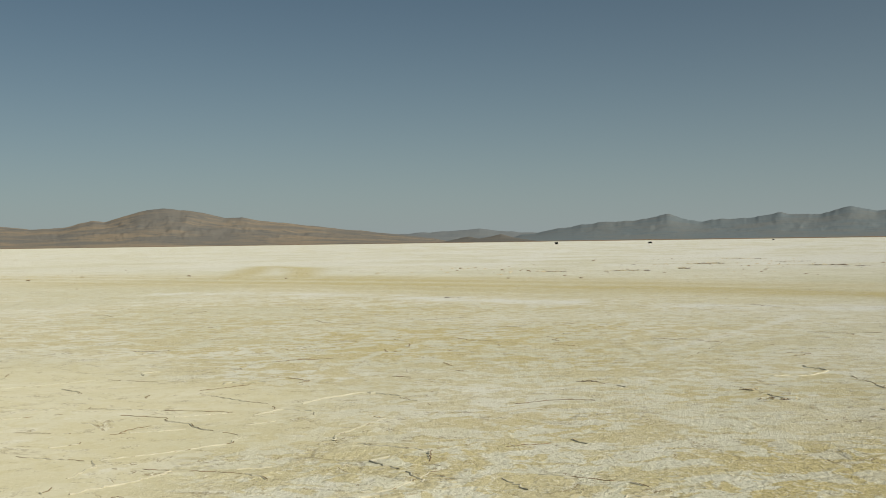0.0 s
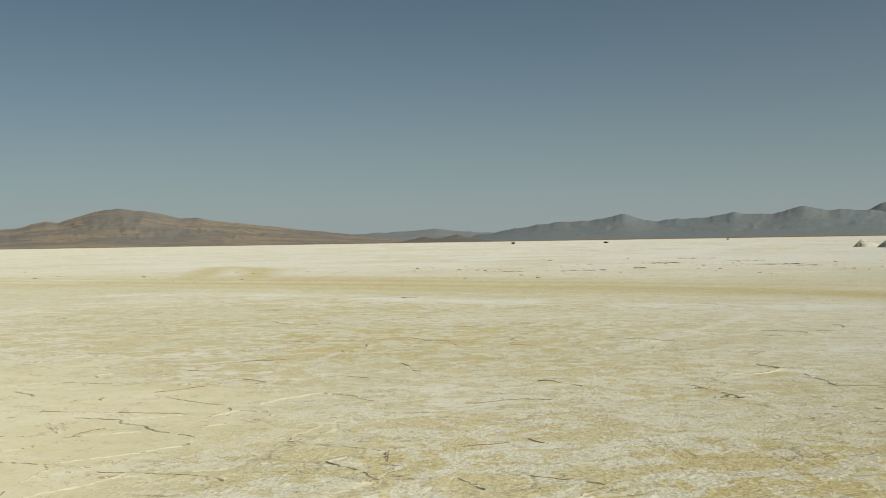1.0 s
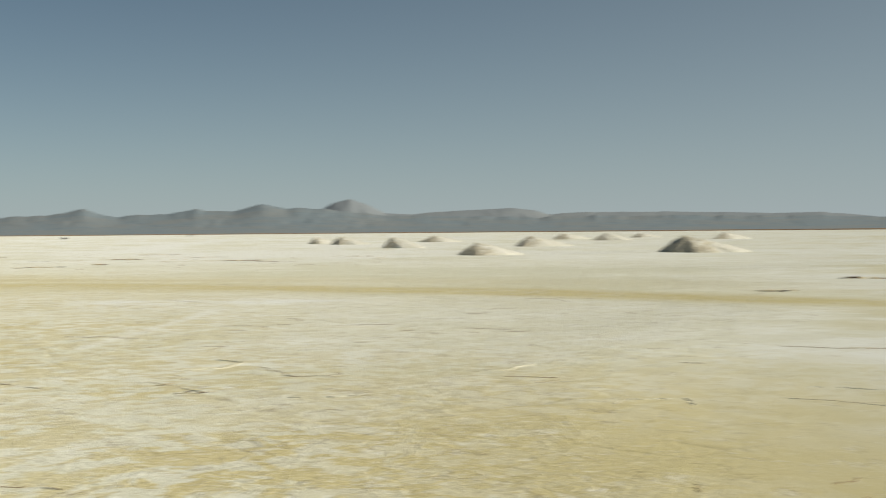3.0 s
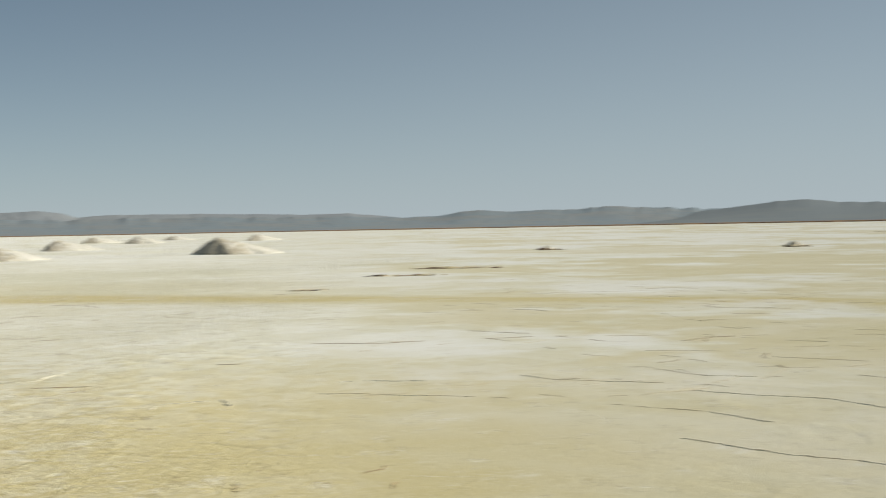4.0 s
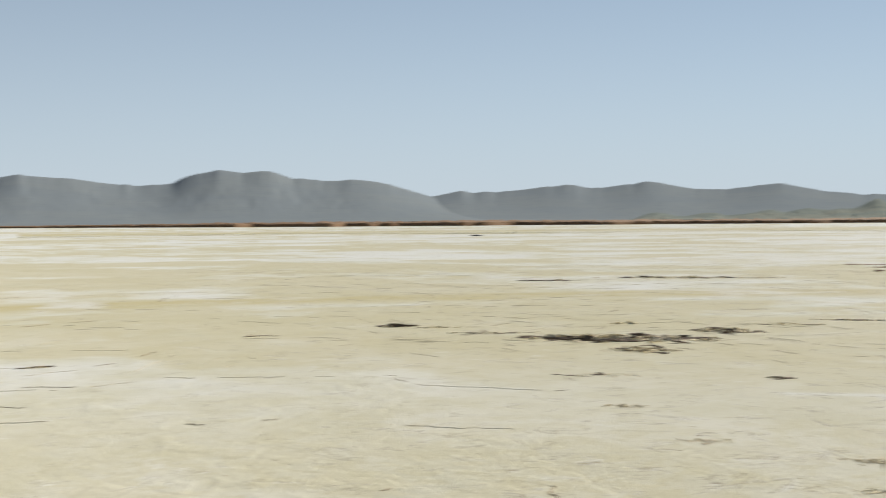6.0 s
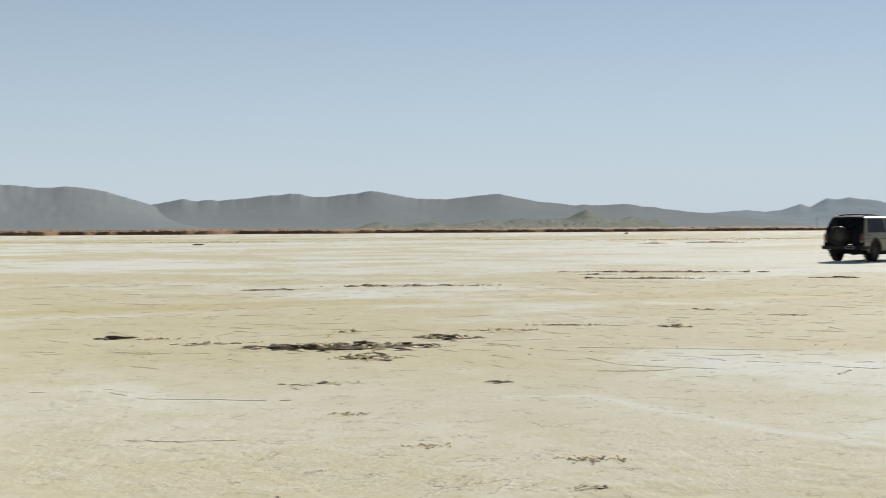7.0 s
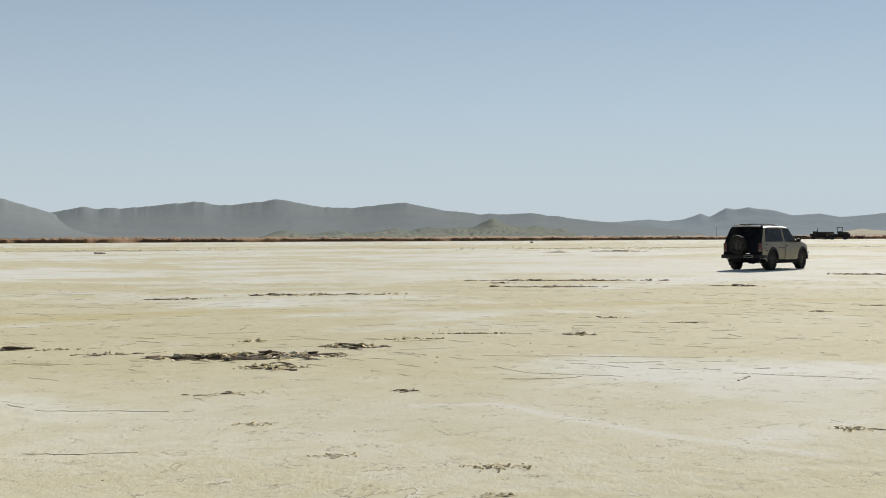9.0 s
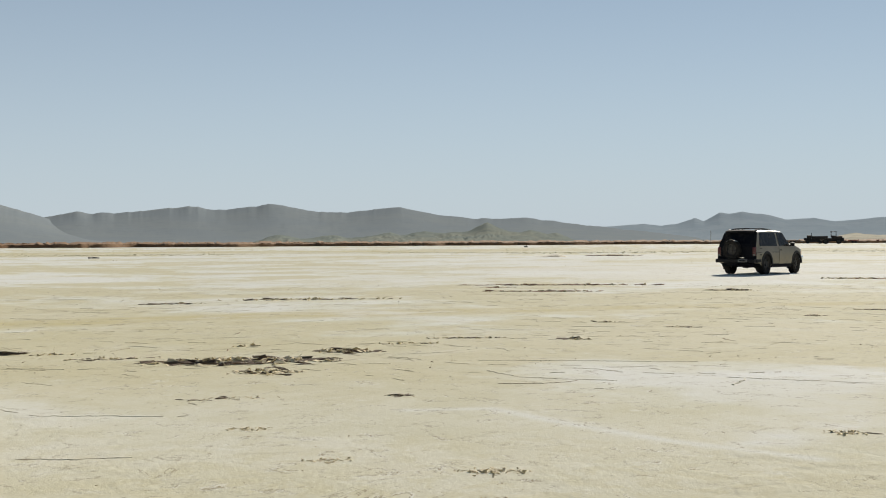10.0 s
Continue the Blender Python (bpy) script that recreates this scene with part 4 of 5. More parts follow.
def slab_mesh(kind, k, material):
    """One of a few broken plates of crust: uneven outline, worn edges, about 0.3 m across."""
    if (kind, k) in SLABS:
        return SLABS[kind, k]
    r = random.Random(k * 7 + len(kind))
    n = r.randint(6, 9)
    top, low, mid = [], [], []
    for i in range(n):
        t = 2 * math.pi * i / n + r.uniform(-0.22, 0.22)
        d = r.uniform(0.055, 0.19)
        x, y = d * math.cos(t), d * 0.7 * math.sin(t)
        bend = 0.02 * math.sin(x * 14 + k)
        top.append((x * 0.86, y * 0.86, 0.020 + bend + r.uniform(-0.014, 0.014)))
        mid.append((x * 1.05, y * 1.05, 0.004 + bend))
        low.append((x * 0.9, y * 0.9, -0.018 + bend + r.uniform(-0.008, 0.004)))
    v = top + mid + low
    faces = [tuple(range(n)), tuple(reversed(range(2 * n, 3 * n)))]
    for a, b in ((0, n), (n, 2 * n)):
        for i in range(n):
            j = (i + 1) % n
            faces.append((a + i, b + i, b + j, a + j))
    me = mesh_of("crust_slab", v, faces)
    me.materials.append(material)
    SLABS[kind, k] = me
    return me


def crust_pile(x, y, length, width, turn, n, seed, size=1.0, dark=0.5, label="", mud=None, up=0.5):
    """Broken, tilted plates of salt crust, some dark with mud and painted shade, pushed up along a line."""
    r = random.Random(seed)
    base = new("broken_crust")
    base.matrix_basis = pose(x, y, 0, 0, 0, turn)
    tagged(base, label or "pushed-up broken plates of salt crust, dark with mud and painted shade", "broken crust", "patches of broken crust")
    mud = mud or MUD_SHADE
    n, size = int(n * 4.2), size * 0.47
    for i in range(n):
        u = max(-1, min(1, r.gauss(0, 0.48)))
        px, py = u * length / 2, r.gauss(0, 0.35) * width * (1 - 0.5 * abs(u))
        # dark slabs: mud, and plate undersides with their shade painted in
        is_dark = r.random() < dark * 0.55
        s = size * r.uniform(0.45, 1.25)
        sx = s * (r.uniform(1.1, 3.2) if is_dark else r.uniform(0.6, 1.2))
        s = s * 0.66 if is_dark else s * r.uniform(0.45, 0.95)
        tilt = abs(r.gauss(0, 26)) if is_dark else r.gauss(12, 24)
        lift = 0.012 * s + abs(math.sin(radians(tilt))) * 0.06 * s + r.uniform(0, 0.05) * size * up * (1 - abs(u)) * (0 if is_dark else 1)
        me = slab_mesh("mud" if is_dark and mud is MUD_SHADE else "red" if is_dark else "salt", r.randint(0, 7), mud if is_dark else CRUST)
        ob = piece("dark_slab" if is_dark else "crust_slab", me, None, base)
        yaw = r.gauss(0, 22) if is_dark else r.uniform(0, 360)
        ob.matrix_basis = pose(px, py, lift, tilt, r.gauss(0, 3 if is_dark else 14), yaw) @ Matrix.Diagonal((sx, s, s * (0.7 if is_dark else 0.5), 1))
    return base


def at_view(az, d):
    """Plan place, and the turn that lies across the view there."""
    q = bearing(az, 0, d)
    return q.x, q.y, -az


PILES = [  # bearing, distance, length, depth, slabs, size, dark share
    (105.0, 13.3, 2.0, 0.7, 54, 0.95, 0.45), (106.3, 12.2, 0.8, 0.45, 22, 0.6, 0.25), (110.0, 14.3, 0.75, 0.35, 20, 0.8, 0.6),
    (105.3, 15.3, 0.35, 0.12, 7, 0.6, 0.0), (99.6, 14.0, 1.1, 0.2, 16, 0.5, 0.5), (94.8, 15.0, 0.35, 0.16, 9, 0.8, 0.85),
    (96.8, 14.8, 0.5, 0.2, 9, 0.4, 0.2), (115.4, 16.2, 1.0, 0.12, 18, 0.5, 0.6), (120.4, 16.0, 0.35, 0.2, 11, 0.65, 0.15),
    (112.4, 15.4, 0.9, 0.25, 14, 0.4, 0.15), (108.2, 27.6, 4.0, 0.6, 40, 0.8, 0.45), (102.0, 26.3, 1.3, 0.3, 12, 0.7, 0.8),
    (116.6, 6.8, 0.42, 0.16, 26, 0.26, 0.04), (108.9, 7.2, 0.28, 0.14, 14, 0.22, 0.0), (105.4, 8.5, 0.3, 0.12, 14, 0.24, 0.0),
    (132.4, 8.5, 0.33, 0.2, 12, 0.34, 0.15), (116.5, 6.05, 0.22, 0.1, 10, 0.24, 0.2), (127.6, 32.0, 1.2, 0.4, 12, 0.8, 0.6),
    (131.0, 21.5, 0.4, 0.2, 8, 0.6, 0.7), (133.6, 23.6, 1.0, 0.3, 14, 0.5, 0.3), (125.2, 18.4, 0.5, 0.2, 7, 0.45, 0.5),
    (121.8, 19.5, 0.5, 0.2, 6, 0.4, 0.4), (112.5, 10.2, 0.3, 0.15, 6, 0.35, 0.4), (104.5, 10.2, 0.8, 0.2, 10, 0.3, 0.35)]
for i, (az, d, ln, w, n, s, dk) in enumerate(PILES):
    x, y, turn = at_view(az, d)
    crust_pile(x, y, ln, w, turn, n, 200 + i, s, dk)
for i, (az, d, ln, w, n, s, dk) in enumerate(((119.8, 35.8, 5.6, 0.5, 46, 1.0, 0.85), (119.0, 31.3, 2.8, 0.4, 26, 0.9, 0.6), (133.2, 42.2, 2.6, 0.6, 30, 1.0, 0.6),
                                             (122.2, 105.5, 4.2, 0.7, 26, 2.0, 0.95), (117.0, 34, 1.2, 0.4, 10, 0.7, 0.5))):
    x, y, turn = at_view(az, d)
    crust_pile(x, y, ln, w, turn, n, 300 + i, s, dk, "strip of reddish clay and broken salt crust", RED_MUD)
for i, (az, d, ln, w, n, s, dk) in enumerate(((48.6, 37.5, 2.6, 0.9, 40, 1.3, 0.35), (46.3, 32.5, 2.0, 0.6, 22, 1.0, 0.3), (41.6, 25.8, 0.9, 0.4, 10, 0.8, 0.3),
                                             (64.05, 62.0, 0.9, 0.6, 30, 2.2, 0.5), (53.0, 63.0, 0.9, 0.5, 22, 1.8, 0.6), (68.2, 125, 3.4, 0.8, 14, 2.2, 0.4), (74.3, 114, 3.0, 0.8, 14, 2.0, 0.5),
                                             (78.7, 11.5, 0.3, 0.1, 7, 0.4, 0.7), (88.6, 14.0, 0.6, 0.12, 8, 0.4, 0.4))):
    x, y, turn = at_view(az, d)
    crust_pile(x, y, ln, w, turn, n, 330 + i, s, dk, "small mound of upturned salt crust")
for i, (az, d, ln, w, n, s, dk) in enumerate(((11.0, 52.4, 0.5, 0.4, 10, 1.9, 0.5), (8.5, 49.6, 1.6, 0.5, 14, 1.3, 0.5), (12.1, 62.4, 2.2, 0.6, 18, 1.5, 0.5), (5.1, 49.9, 1.5, 0.4, 12, 1.1, 0.3),
                                             (17.2, 57.0, 2.6, 0.8, 18, 1.2, 0.5), (18.6, 54.1, 2.0, 0.5, 12, 1.2, 0.6), (9.6, 60.0, 3.0, 0.8, 16, 1.1, 0.5), (13.4, 75.0, 3.5, 0.9, 14, 1.4, 0.5), (15.6, 66.0, 3.0, 0.9, 14, 1.2, 0.5), (0.4, 27.9, 0.3, 0.15, 5, 0.5, 0.8), (-5.9, 23.8, 0.5, 0.3, 8, 0.4, 0.5),
                                             (-9.5, 12.7, 0.12, 0.08, 4, 0.3, 0.8), (6.6, 11.1, 0.26, 0.1, 7, 0.35, 0.75), (15.2, 10.0, 0.3, 0.1, 8, 0.33, 0.8), (13.9, 10.6, 0.25, 0.1, 6, 0.28, 0.5),
                                             (-3.3, 8.95, 0.14, 0.06, 4, 0.25, 0.8), (0.0, 7.2, 0.16, 0.1, 5, 0.24, 0.8), (5.3, 6.85, 0.08, 0.05, 3, 0.25, 0.7), (-7.9, 9.3, 0.12, 0.05, 3, 0.2, 0.8))):
    x, y, turn = at_view(az, d)
    crust_pile(x, y, ln, w, turn, n, 360 + i, s * 0.75, dk * 0.7, "few upturned flakes of salt crust, some dark with mud and painted shade")


def crumbs(name, spots, material, label, seed):
    """Loose salt lumps and flakes lying about, one mesh."""
    r = random.Random(seed)
    verts, faces = [], []
    for x, y, s, tall in spots:
        i = len(verts)
        t = r.uniform(0, 6.28)
        hgt = s * tall * r.uniform(0.10, 0.28)
        ring = [(math.cos(t + k * 1.2566) * s * r.uniform(0.7, 1.3), math.sin(t + k * 1.2566) * s * r.uniform(0.5, 1.0)) for k in range(5)]
        verts += [(x + a, y + b, -0.01) for a, b in ring]
        verts += [(x + a * 0.55 + r.uniform(-0.2, 0.2) * s, y + b * 0.55, hgt * r.uniform(0.6, 1.1)) for a, b in ring]
        for k in range(5):
            faces.append((i + k, i + (k + 1) % 5, i + 5 + (k + 1) % 5, i + 5 + k))
        faces.append(tuple(range(i + 5, i + 10)))
    tagged(piece(name, mesh_of(name, verts, faces), material), label, "salt lumps", kind="stuff")


rng = random.Random(11)
pale, dark = [], []
for _ in range(520):                       # rough belt beyond the road
    az, d = rng.uniform(-20, 24), rng.gauss(56, 8)
    q = bearing(az, 0, d)
    if az > 0 or rng.random() < 0.25:
        (pale if rng.random() < 0.5 else dark).append((q.x, q.y, rng.uniform(0.02, 0.10), 1.5))
for _ in range(500):                        # scattered over the flat
    az, d = rng.uniform(-26, 138), 6 + 90 * rng.random() ** 1.5
    q = bearing(az, 0, d)
    (pale if rng.random() < 0.94 else dark).append((q.x, q.y, rng.uniform(0.004, 0.012) * (1 + d / 40), 1.0))
for _ in range(700):                       # fine grit in the south-east
    az, d = rng.uniform(80, 138), 6 + 45 * rng.random() ** 1.4
    q = bearing(az, 0, d)
    if noise.noise((q.x * 0.5, q.y * 0.5, 3.0)) > -0.05:
        (pale if rng.random() < 0.98 else dark).append((q.x, q.y, rng.uniform(0.005, 0.013) * (0.7 + d / 22), 1.0))
for _ in range(420):                        # belts of low rubble in the east and south-east
    az = rng.uniform(92, 138)
    d = rng.choice((14.2, 27.5, 34.5, 35.5, 14.4)) + rng.gauss(0, 1.1) + 0.02 * (az - 110)
    az += rng.gauss(0, 0.6)
    q = bearing(az, 0, d)
    (pale if rng.random() < 0.78 else dark).append((q.x, q.y, rng.uniform(0.006, 0.018) * (0.8 + d / 40), 1.5))
crumbs("salt_lumps", pale, CRUST, "loose pale salt lumps strewn over the crust", 12)
crumbs("mud_lumps", dark, SPLIT, "loose brown mud crumbs strewn over the crust", 13)

# ---- vehicles ----


def wheel(parent, x, y, r, w, side, spokes=True, name="wheel", plainly=False):
    """A wheel with its axle along y; side +1 has its outer face towards +y."""
    hub = new(name)
    hub.parent = parent
    hub.matrix_basis = Matrix.Translation((x, y, r)) @ (Matrix() if side > 0 else pose(0, 0, 0, 0, 0, 180))
    bm = bmesh.new()
    h = w / 2
    lathe(bm, [(r * 0.60, -h * 0.85), (r * 0.80, -h), (r * 0.95, -h * 0.9), (r, -h * 0.6), (r * 0.985, -h * 0.2), (r * 0.985, h * 0.2), (r, h * 0.6),
               (r * 0.95, h * 0.9), (r * 0.80, h), (r * 0.62, h * 0.86), (r * 0.58, h * 0.6), (r * 0.58, -h * 0.6), (r * 0.60, -h * 0.85)], 20 if plainly else 40)
    if not plainly:
        for k in range(40):                      # shoulder lugs
            t = 2 * math.pi * k / 40
            for s in (-1, 1):
                box(bm, (-0.017, s * h * 0.78 - 0.02, r * 0.965), (0.017, s * h * 0.78 + 0.02, r * 1.005), 0.0, pose(0, 0, 0, 0, math.degrees(t), 0))
    part("tyre", bm, RUBBER, hub, "dusty black rubber")
    bm = bmesh.new()
    lathe(bm, [(r * 0.60, h * 0.82), (r * 0.55, h * 0.70), (r * 0.53, h * 0.25), (r * 0.34, h * 0.42), (r * 0.22, h * 0.55), (r * 0.20, h * 0.85), (r * 0.001, h * 0.88)], 20 if plainly else 36)
    if spokes:
        for k in range(6):
            t = 60 * k
            box(bm, (-0.045, h * 0.36, r * 0.20), (0.045, h * 0.56, r * 0.52), 0.012, pose(0, 0, 0, 0, t, 0))
    part("rim", bm, STEEL, hub, "dull six-spoke alloy")
    return hub


def along(x, knots):
    """Linear reading of (x, value) knots."""
    return float(np.interp(x, [k[0] for k in knots], [k[1] for k in knots]))


ROOF = [(-0.86, 0.95), (-0.82, 1.08), (-0.66, 1.335), (-0.54, 1.54), (-0.46, 1.585), (-0.2, 1.607), (0.6, 1.617), (1.3, 1.607), (1.55, 1.585), (1.66, 1.54), (2.12, 1.09),
        (2.2, 1.065), (2.6, 1.03), (3.0, 0.965), (3.16, 0.925), (3.22, 0.88), (3.24, 0.55)]
AXLES, ARCH = (0.0, 2.65), 0.415


def sill(x):
    z = along(x, [(-0.93, 0.50), (-0.6, 0.40), (-0.45, 0.31), (2.2, 0.29), (3.1, 0.38), (3.25, 0.42)])
    for c in AXLES:
        if abs(x - c) < ARCH:
            z = max(z, 0.37 + math.sqrt(ARCH ** 2 - (x - c) ** 2) * 0.98)
    return z


def belt(x):
    return min(1.0, along(x, ROOF) - 0.05)


def flank(x, z):
    """Half width of the body at a height."""
    pinch = along(x, [(-0.95, 0.035), (-0.6, 0.0), (2.5, 0.0), (3.05, 0.03), (3.25, 0.085)])
    zb, top = belt(x), along(x, ROOF)
    if z <= zb:
        w = along(z, [(0.25, 0.775), (0.42, 0.825), (0.60, 0.843), (0.80, 0.846), (0.825, 0.838), (1.0, 0.818)])
    else:
        w = 0.812 - 0.150 * min((z - zb) / 0.57, 1.0)
    return w - pinch


def suv():
    car = new("suv")
    xs = sorted(set(np.round(np.concatenate([np.arange(-0.86, 3.245, 0.06), np.array(AXLES)[0] + ARCH * np.cos(np.linspace(0, np.pi, 15)),
                                              np.array(AXLES)[1] + ARCH * np.cos(np.linspace(0, np.pi, 15)), [-0.82, -0.54, -0.46, 1.55, 1.66, 2.12, 2.2, 3.16, 3.22, 3.24]]), 3)))
    bm = bmesh.new()
    rings = []
    for x in xs:
        zb, top, bl = sill(x), along(x, ROOF), belt(x)
        zs = [zb, zb + 0.04, max(0.60, zb + 0.06), max(0.80, zb + 0.08), max(0.825, zb + 0.09), bl]
        zs = [min(z, bl) for z in zs]
        half = [(0.0, zb + 0.02), (flank(x, zb) - 0.06, zb)] + [(flank(x, z), z) for z in zs]
        gh = top - bl
        half += [(flank(x, bl + gh * k), bl + gh * k) for k in (0.25, 0.5, 0.75)]
        yr = flank(x, top - 0.04 * min(gh / 0.2, 1))
        half += [(yr, top - 0.045 * min(gh / 0.2, 1)), (yr - 0.05, top - 0.012), (yr * 0.6, top - 0.002), (0.0, top + 0.004)]
        ring = [bm.verts.new((x, y, z)) for y, z in half] + [bm.verts.new((x, -y, z)) for y, z in reversed(half[1:-1])]
        rings.append(ring)
    n = len(rings[0])
    for p, q in zip(rings, rings[1:]):
        for k in range(n):
            bm.faces.new((p[k], p[(k + 1) % n], q[(k + 1) % n], q[k]))
    bm.faces.new(rings[0])
    bm.faces.new(list(reversed(rings[-1])))
    bmesh.ops.remove_doubles(bm, verts=bm.verts, dist=0.0005)
    body = part("body", bm, PAINT, car, "dusty champagne-grey body, its tail painted shade-black", 32)
    # backlit tail faces: their shade is put in as a near-black material
    body.data.materials.append(UNDER_AND_SHADE)
    for f in body.data.polygons:
        if f.center.x < -0.40 and f.normal.x < -0.35:
            f.material_index = 1
    # wheel arch linings and chassis
    bm = bmesh.new()
    box(bm, (-0.80, -0.62, 0.30), (3.05, 0.62, 0.56), 0.03)
    box(bm, (-0.86, -0.50, 0.36), (-0.40, 0.50, 0.52), 0.02)
    rod(bm, (0, -0.66, 0.36), (0, 0.66, 0.36), 0.05, 10)
    bmesh.ops.create_icosphere(bm, subdivisions=2, radius=0.15, matrix=Matrix.Translation((0, 0.0, 0.36)))
    rod(bm, (2.65, -0.66, 0.36), (2.65, 0.66, 0.36), 0.045, 10)
    rod(bm, (0.3, 0.32, 0.27), (1.2, 0.34, 0.27), 0.05, 8)
    part("chassis", bm, UNDER_AND_SHADE, car, "grimy black underbody with axles")
    for s in (-1, 1):
        for cx in AXLES:
            arc = [math.pi * k / 16 for k in range(17)]
            rows = [[(cx + (ARCH + o) * math.cos(t), s * (flank(cx, 0.7) + dy), 0.37 + (ARCH + o) * math.sin(t) * 0.98) for t in arc] for o, dy in ((-0.012, -0.10), (-0.012, 0.018), (0.062, 0.020), (0.082, -0.004))]
            part("wheel_arch", shell(rows if s < 0 else [list(reversed(r)) for r in rows], 0.006), TRIM, car, "black flared arch trim")
        # doors and side glass
        X = np.linspace(1.06, 2.19, 12)
        rows = [[(x, s * (flank(x, z) + 0.006), z) for x in X] for z in (0.335, 0.42, 0.60, 0.80, 0.825, 0.92, 0.985)]
        cut = [[(min(x, 2.65 - math.sqrt(max((ARCH + 0.07) ** 2 - max(z - 0.37, 0) ** 2, 0))), y, z) for x, y, z in r] for r in rows]
        door = part("door", shell(cut if s < 0 else cut[::-1], 0.012), PAINT, car)
        bm = bmesh.new()
        box(bm, (1.12, min(s * 0.842, s * 0.862), 0.868), (1.27, max(s * 0.842, s * 0.862), 0.905), 0.008)
        part("door_handle", bm, TRIM, door, "black pull handle")
        lo, hi = 1.035, 1.52
        zz = np.linspace(lo, hi, 6)
        front = [[(x, s * (flank(x, z) + 0.008), z) for x in np.linspace(1.10, 2.06 - (z - lo) / (hi - lo) * 0.44, 9)] for z in zz]
        part("window", shell(front if s < 0 else front[::-1], 0.006), GLASS, door, "tinted door glass")
        rear = [[(x, s * (flank(x, z) + 0.008), z) for x in np.linspace(-0.58 + (z - lo) / (hi - lo) * 0.20, 0.93, 9)] for z in zz]
        part("window", shell(rear if s < 0 else rear[::-1], 0.006), GLASS, car, "long tinted rear quarter glass")
        # rubbing strip, badge, sill step
        bm = bmesh.new()
        for a, b in ((-0.80, -0.45), (0.47, 1.04), (1.08, 2.17)):
            box(bm, (a, min(s * 0.838, s * 0.857), 0.80), (b, max(s * 0.838, s * 0.857), 0.818), 0.004)
        part("trim_strip", bm, TRIM, car, "dark rubbing strip")
        bm = bmesh.new()
        box(bm, (0.44, min(s * 0.70, s * 0.832), 0.245), (2.21, max(s * 0.70, s * 0.832), 0.385), 0.02)
        part("sill", bm, UNDER_AND_SHADE, car)
        # mirror
        bm = bmesh.new()
        box(bm, (1.98, min(s * 0.86, s * 1.03), 1.02), (2.07, max(s * 0.86, s * 1.03), 1.155), 0.025)
        rod(bm, (2.02, s * 0.80, 1.03), (2.02, s * 0.90, 1.06), 0.022)
        part("mirror", bm, TRIM, car, "black door mirror")
        # lamps
        bm = bmesh.new()
        box(bm, (3.19, min(s * 0.46, s * 0.70), 0.68), (3.262, max(s * 0.46, s * 0.70), 0.81), 0.015)
        part("headlight", bm, LAMP_AND_GLINT, car, "clear rectangular headlamp")
        bm = bmesh.new()
        box(bm, (3.16, min(s * 0.705, s * 0.775), 0.68), (3.245, max(s * 0.705, s * 0.775), 0.81), 0.012)
        part("indicator", bm, AMBER, car, "amber corner lens")
        bm = bmesh.new()
        box(bm, (-0.905, min(s * 0.67, s * 0.80), 0.68), (-0.80, max(s * 0.67, s * 0.80), 1.0), 0.015)
        tail = part("tail_light", bm, RED, car, "tall red tail lamp")
        bm = bmesh.new()
        box(bm, (-0.912, min(s * 0.69, s * 0.785), 0.69), (-0.85, max(s * 0.69, s * 0.785), 0.75), 0.006)
        part("reverse_lens", bm, PLATE, tail, "clear lower lens")
        bm = bmesh.new()
        box(bm, (-0.60, min(s * 0.836, s * 0.850), 0.93), (-0.44, max(s * 0.836, s * 0.850), 0.955), 0.004)
        box(bm, (-0.62, min(s * 0.838, s * 0.852), 0.70), (-0.46, max(s * 0.838, s * 0.852), 0.735), 0.004)
        part("badge", bm, TRIM, car, "plain dark badge")
        for cx in AXLES:
            bm = bmesh.new()
            box(bm, (cx - 0.47, min(s * 0.62, s * 0.80), 0.18), (cx - 0.452, max(s * 0.62, s * 0.80), 0.46), 0.004)
            part("mudflap", bm, RUBBER, car, "black rubber flap")
        for cx in AXLES:
            wheel(car, cx, s * 0.715, 0.36, 0.235, s)
    # screens
    def screen(x0, x1, inset, k0=0.0):
        rows = []
        for x in np.linspace(x0, x1, 6):
            top = along(x, ROOF)
            w = flank(x, top - 0.03) - inset
            rows.append([(x, y, top + 0.010 - 0.012 * (y / w) ** 2) for y in np.linspace(-w, w, 9)])
        return rows
    part("windscreen", shell(screen(1.69, 2.09, 0.06), 0.006), WINDSCREEN, car, "sloping windscreen, dusty")
    part("tailgate_window", shell(screen(-0.79, -0.565, 0.09), 0.006), GLASS, car, "tinted rear screen")
    bm = bmesh.new()
    for y in (-0.30, 0.28):
        rod(bm, (2.13, y, 1.10), (1.86, y + 0.38, 1.325), 0.008, 6)
    part("wiper", bm, TRIM, car)
    # nose
    bm = bmesh.new()
    box(bm, (3.20, -0.46, 0.68), (3.245, 0.46, 0.81), 0.008)
    for k in range(4):
        box(bm, (3.235, -0.45, 0.690 + k * 0.029), (3.258, 0.45, 0.704 + k * 0.029), 0.003)
    part("grille", bm, TRIM, car, "black slatted grille")
    bm = bmesh.new()
    box(bm, (3.17, -0.76, 0.815), (3.258, 0.76, 0.885), 0.015)
    nose = part("bonnet_lip", bm, CHROME, car, "bright metal bonnet edge")
    bm = bmesh.new()
    for y in (-0.17, 0.0, 0.17):
        box(bm, (3.25, y - 0.06, 0.838), (3.264, y + 0.06, 0.866), 0.004)
    part("bonnet_slot", bm, TRIM, nose, "three dark air slots")
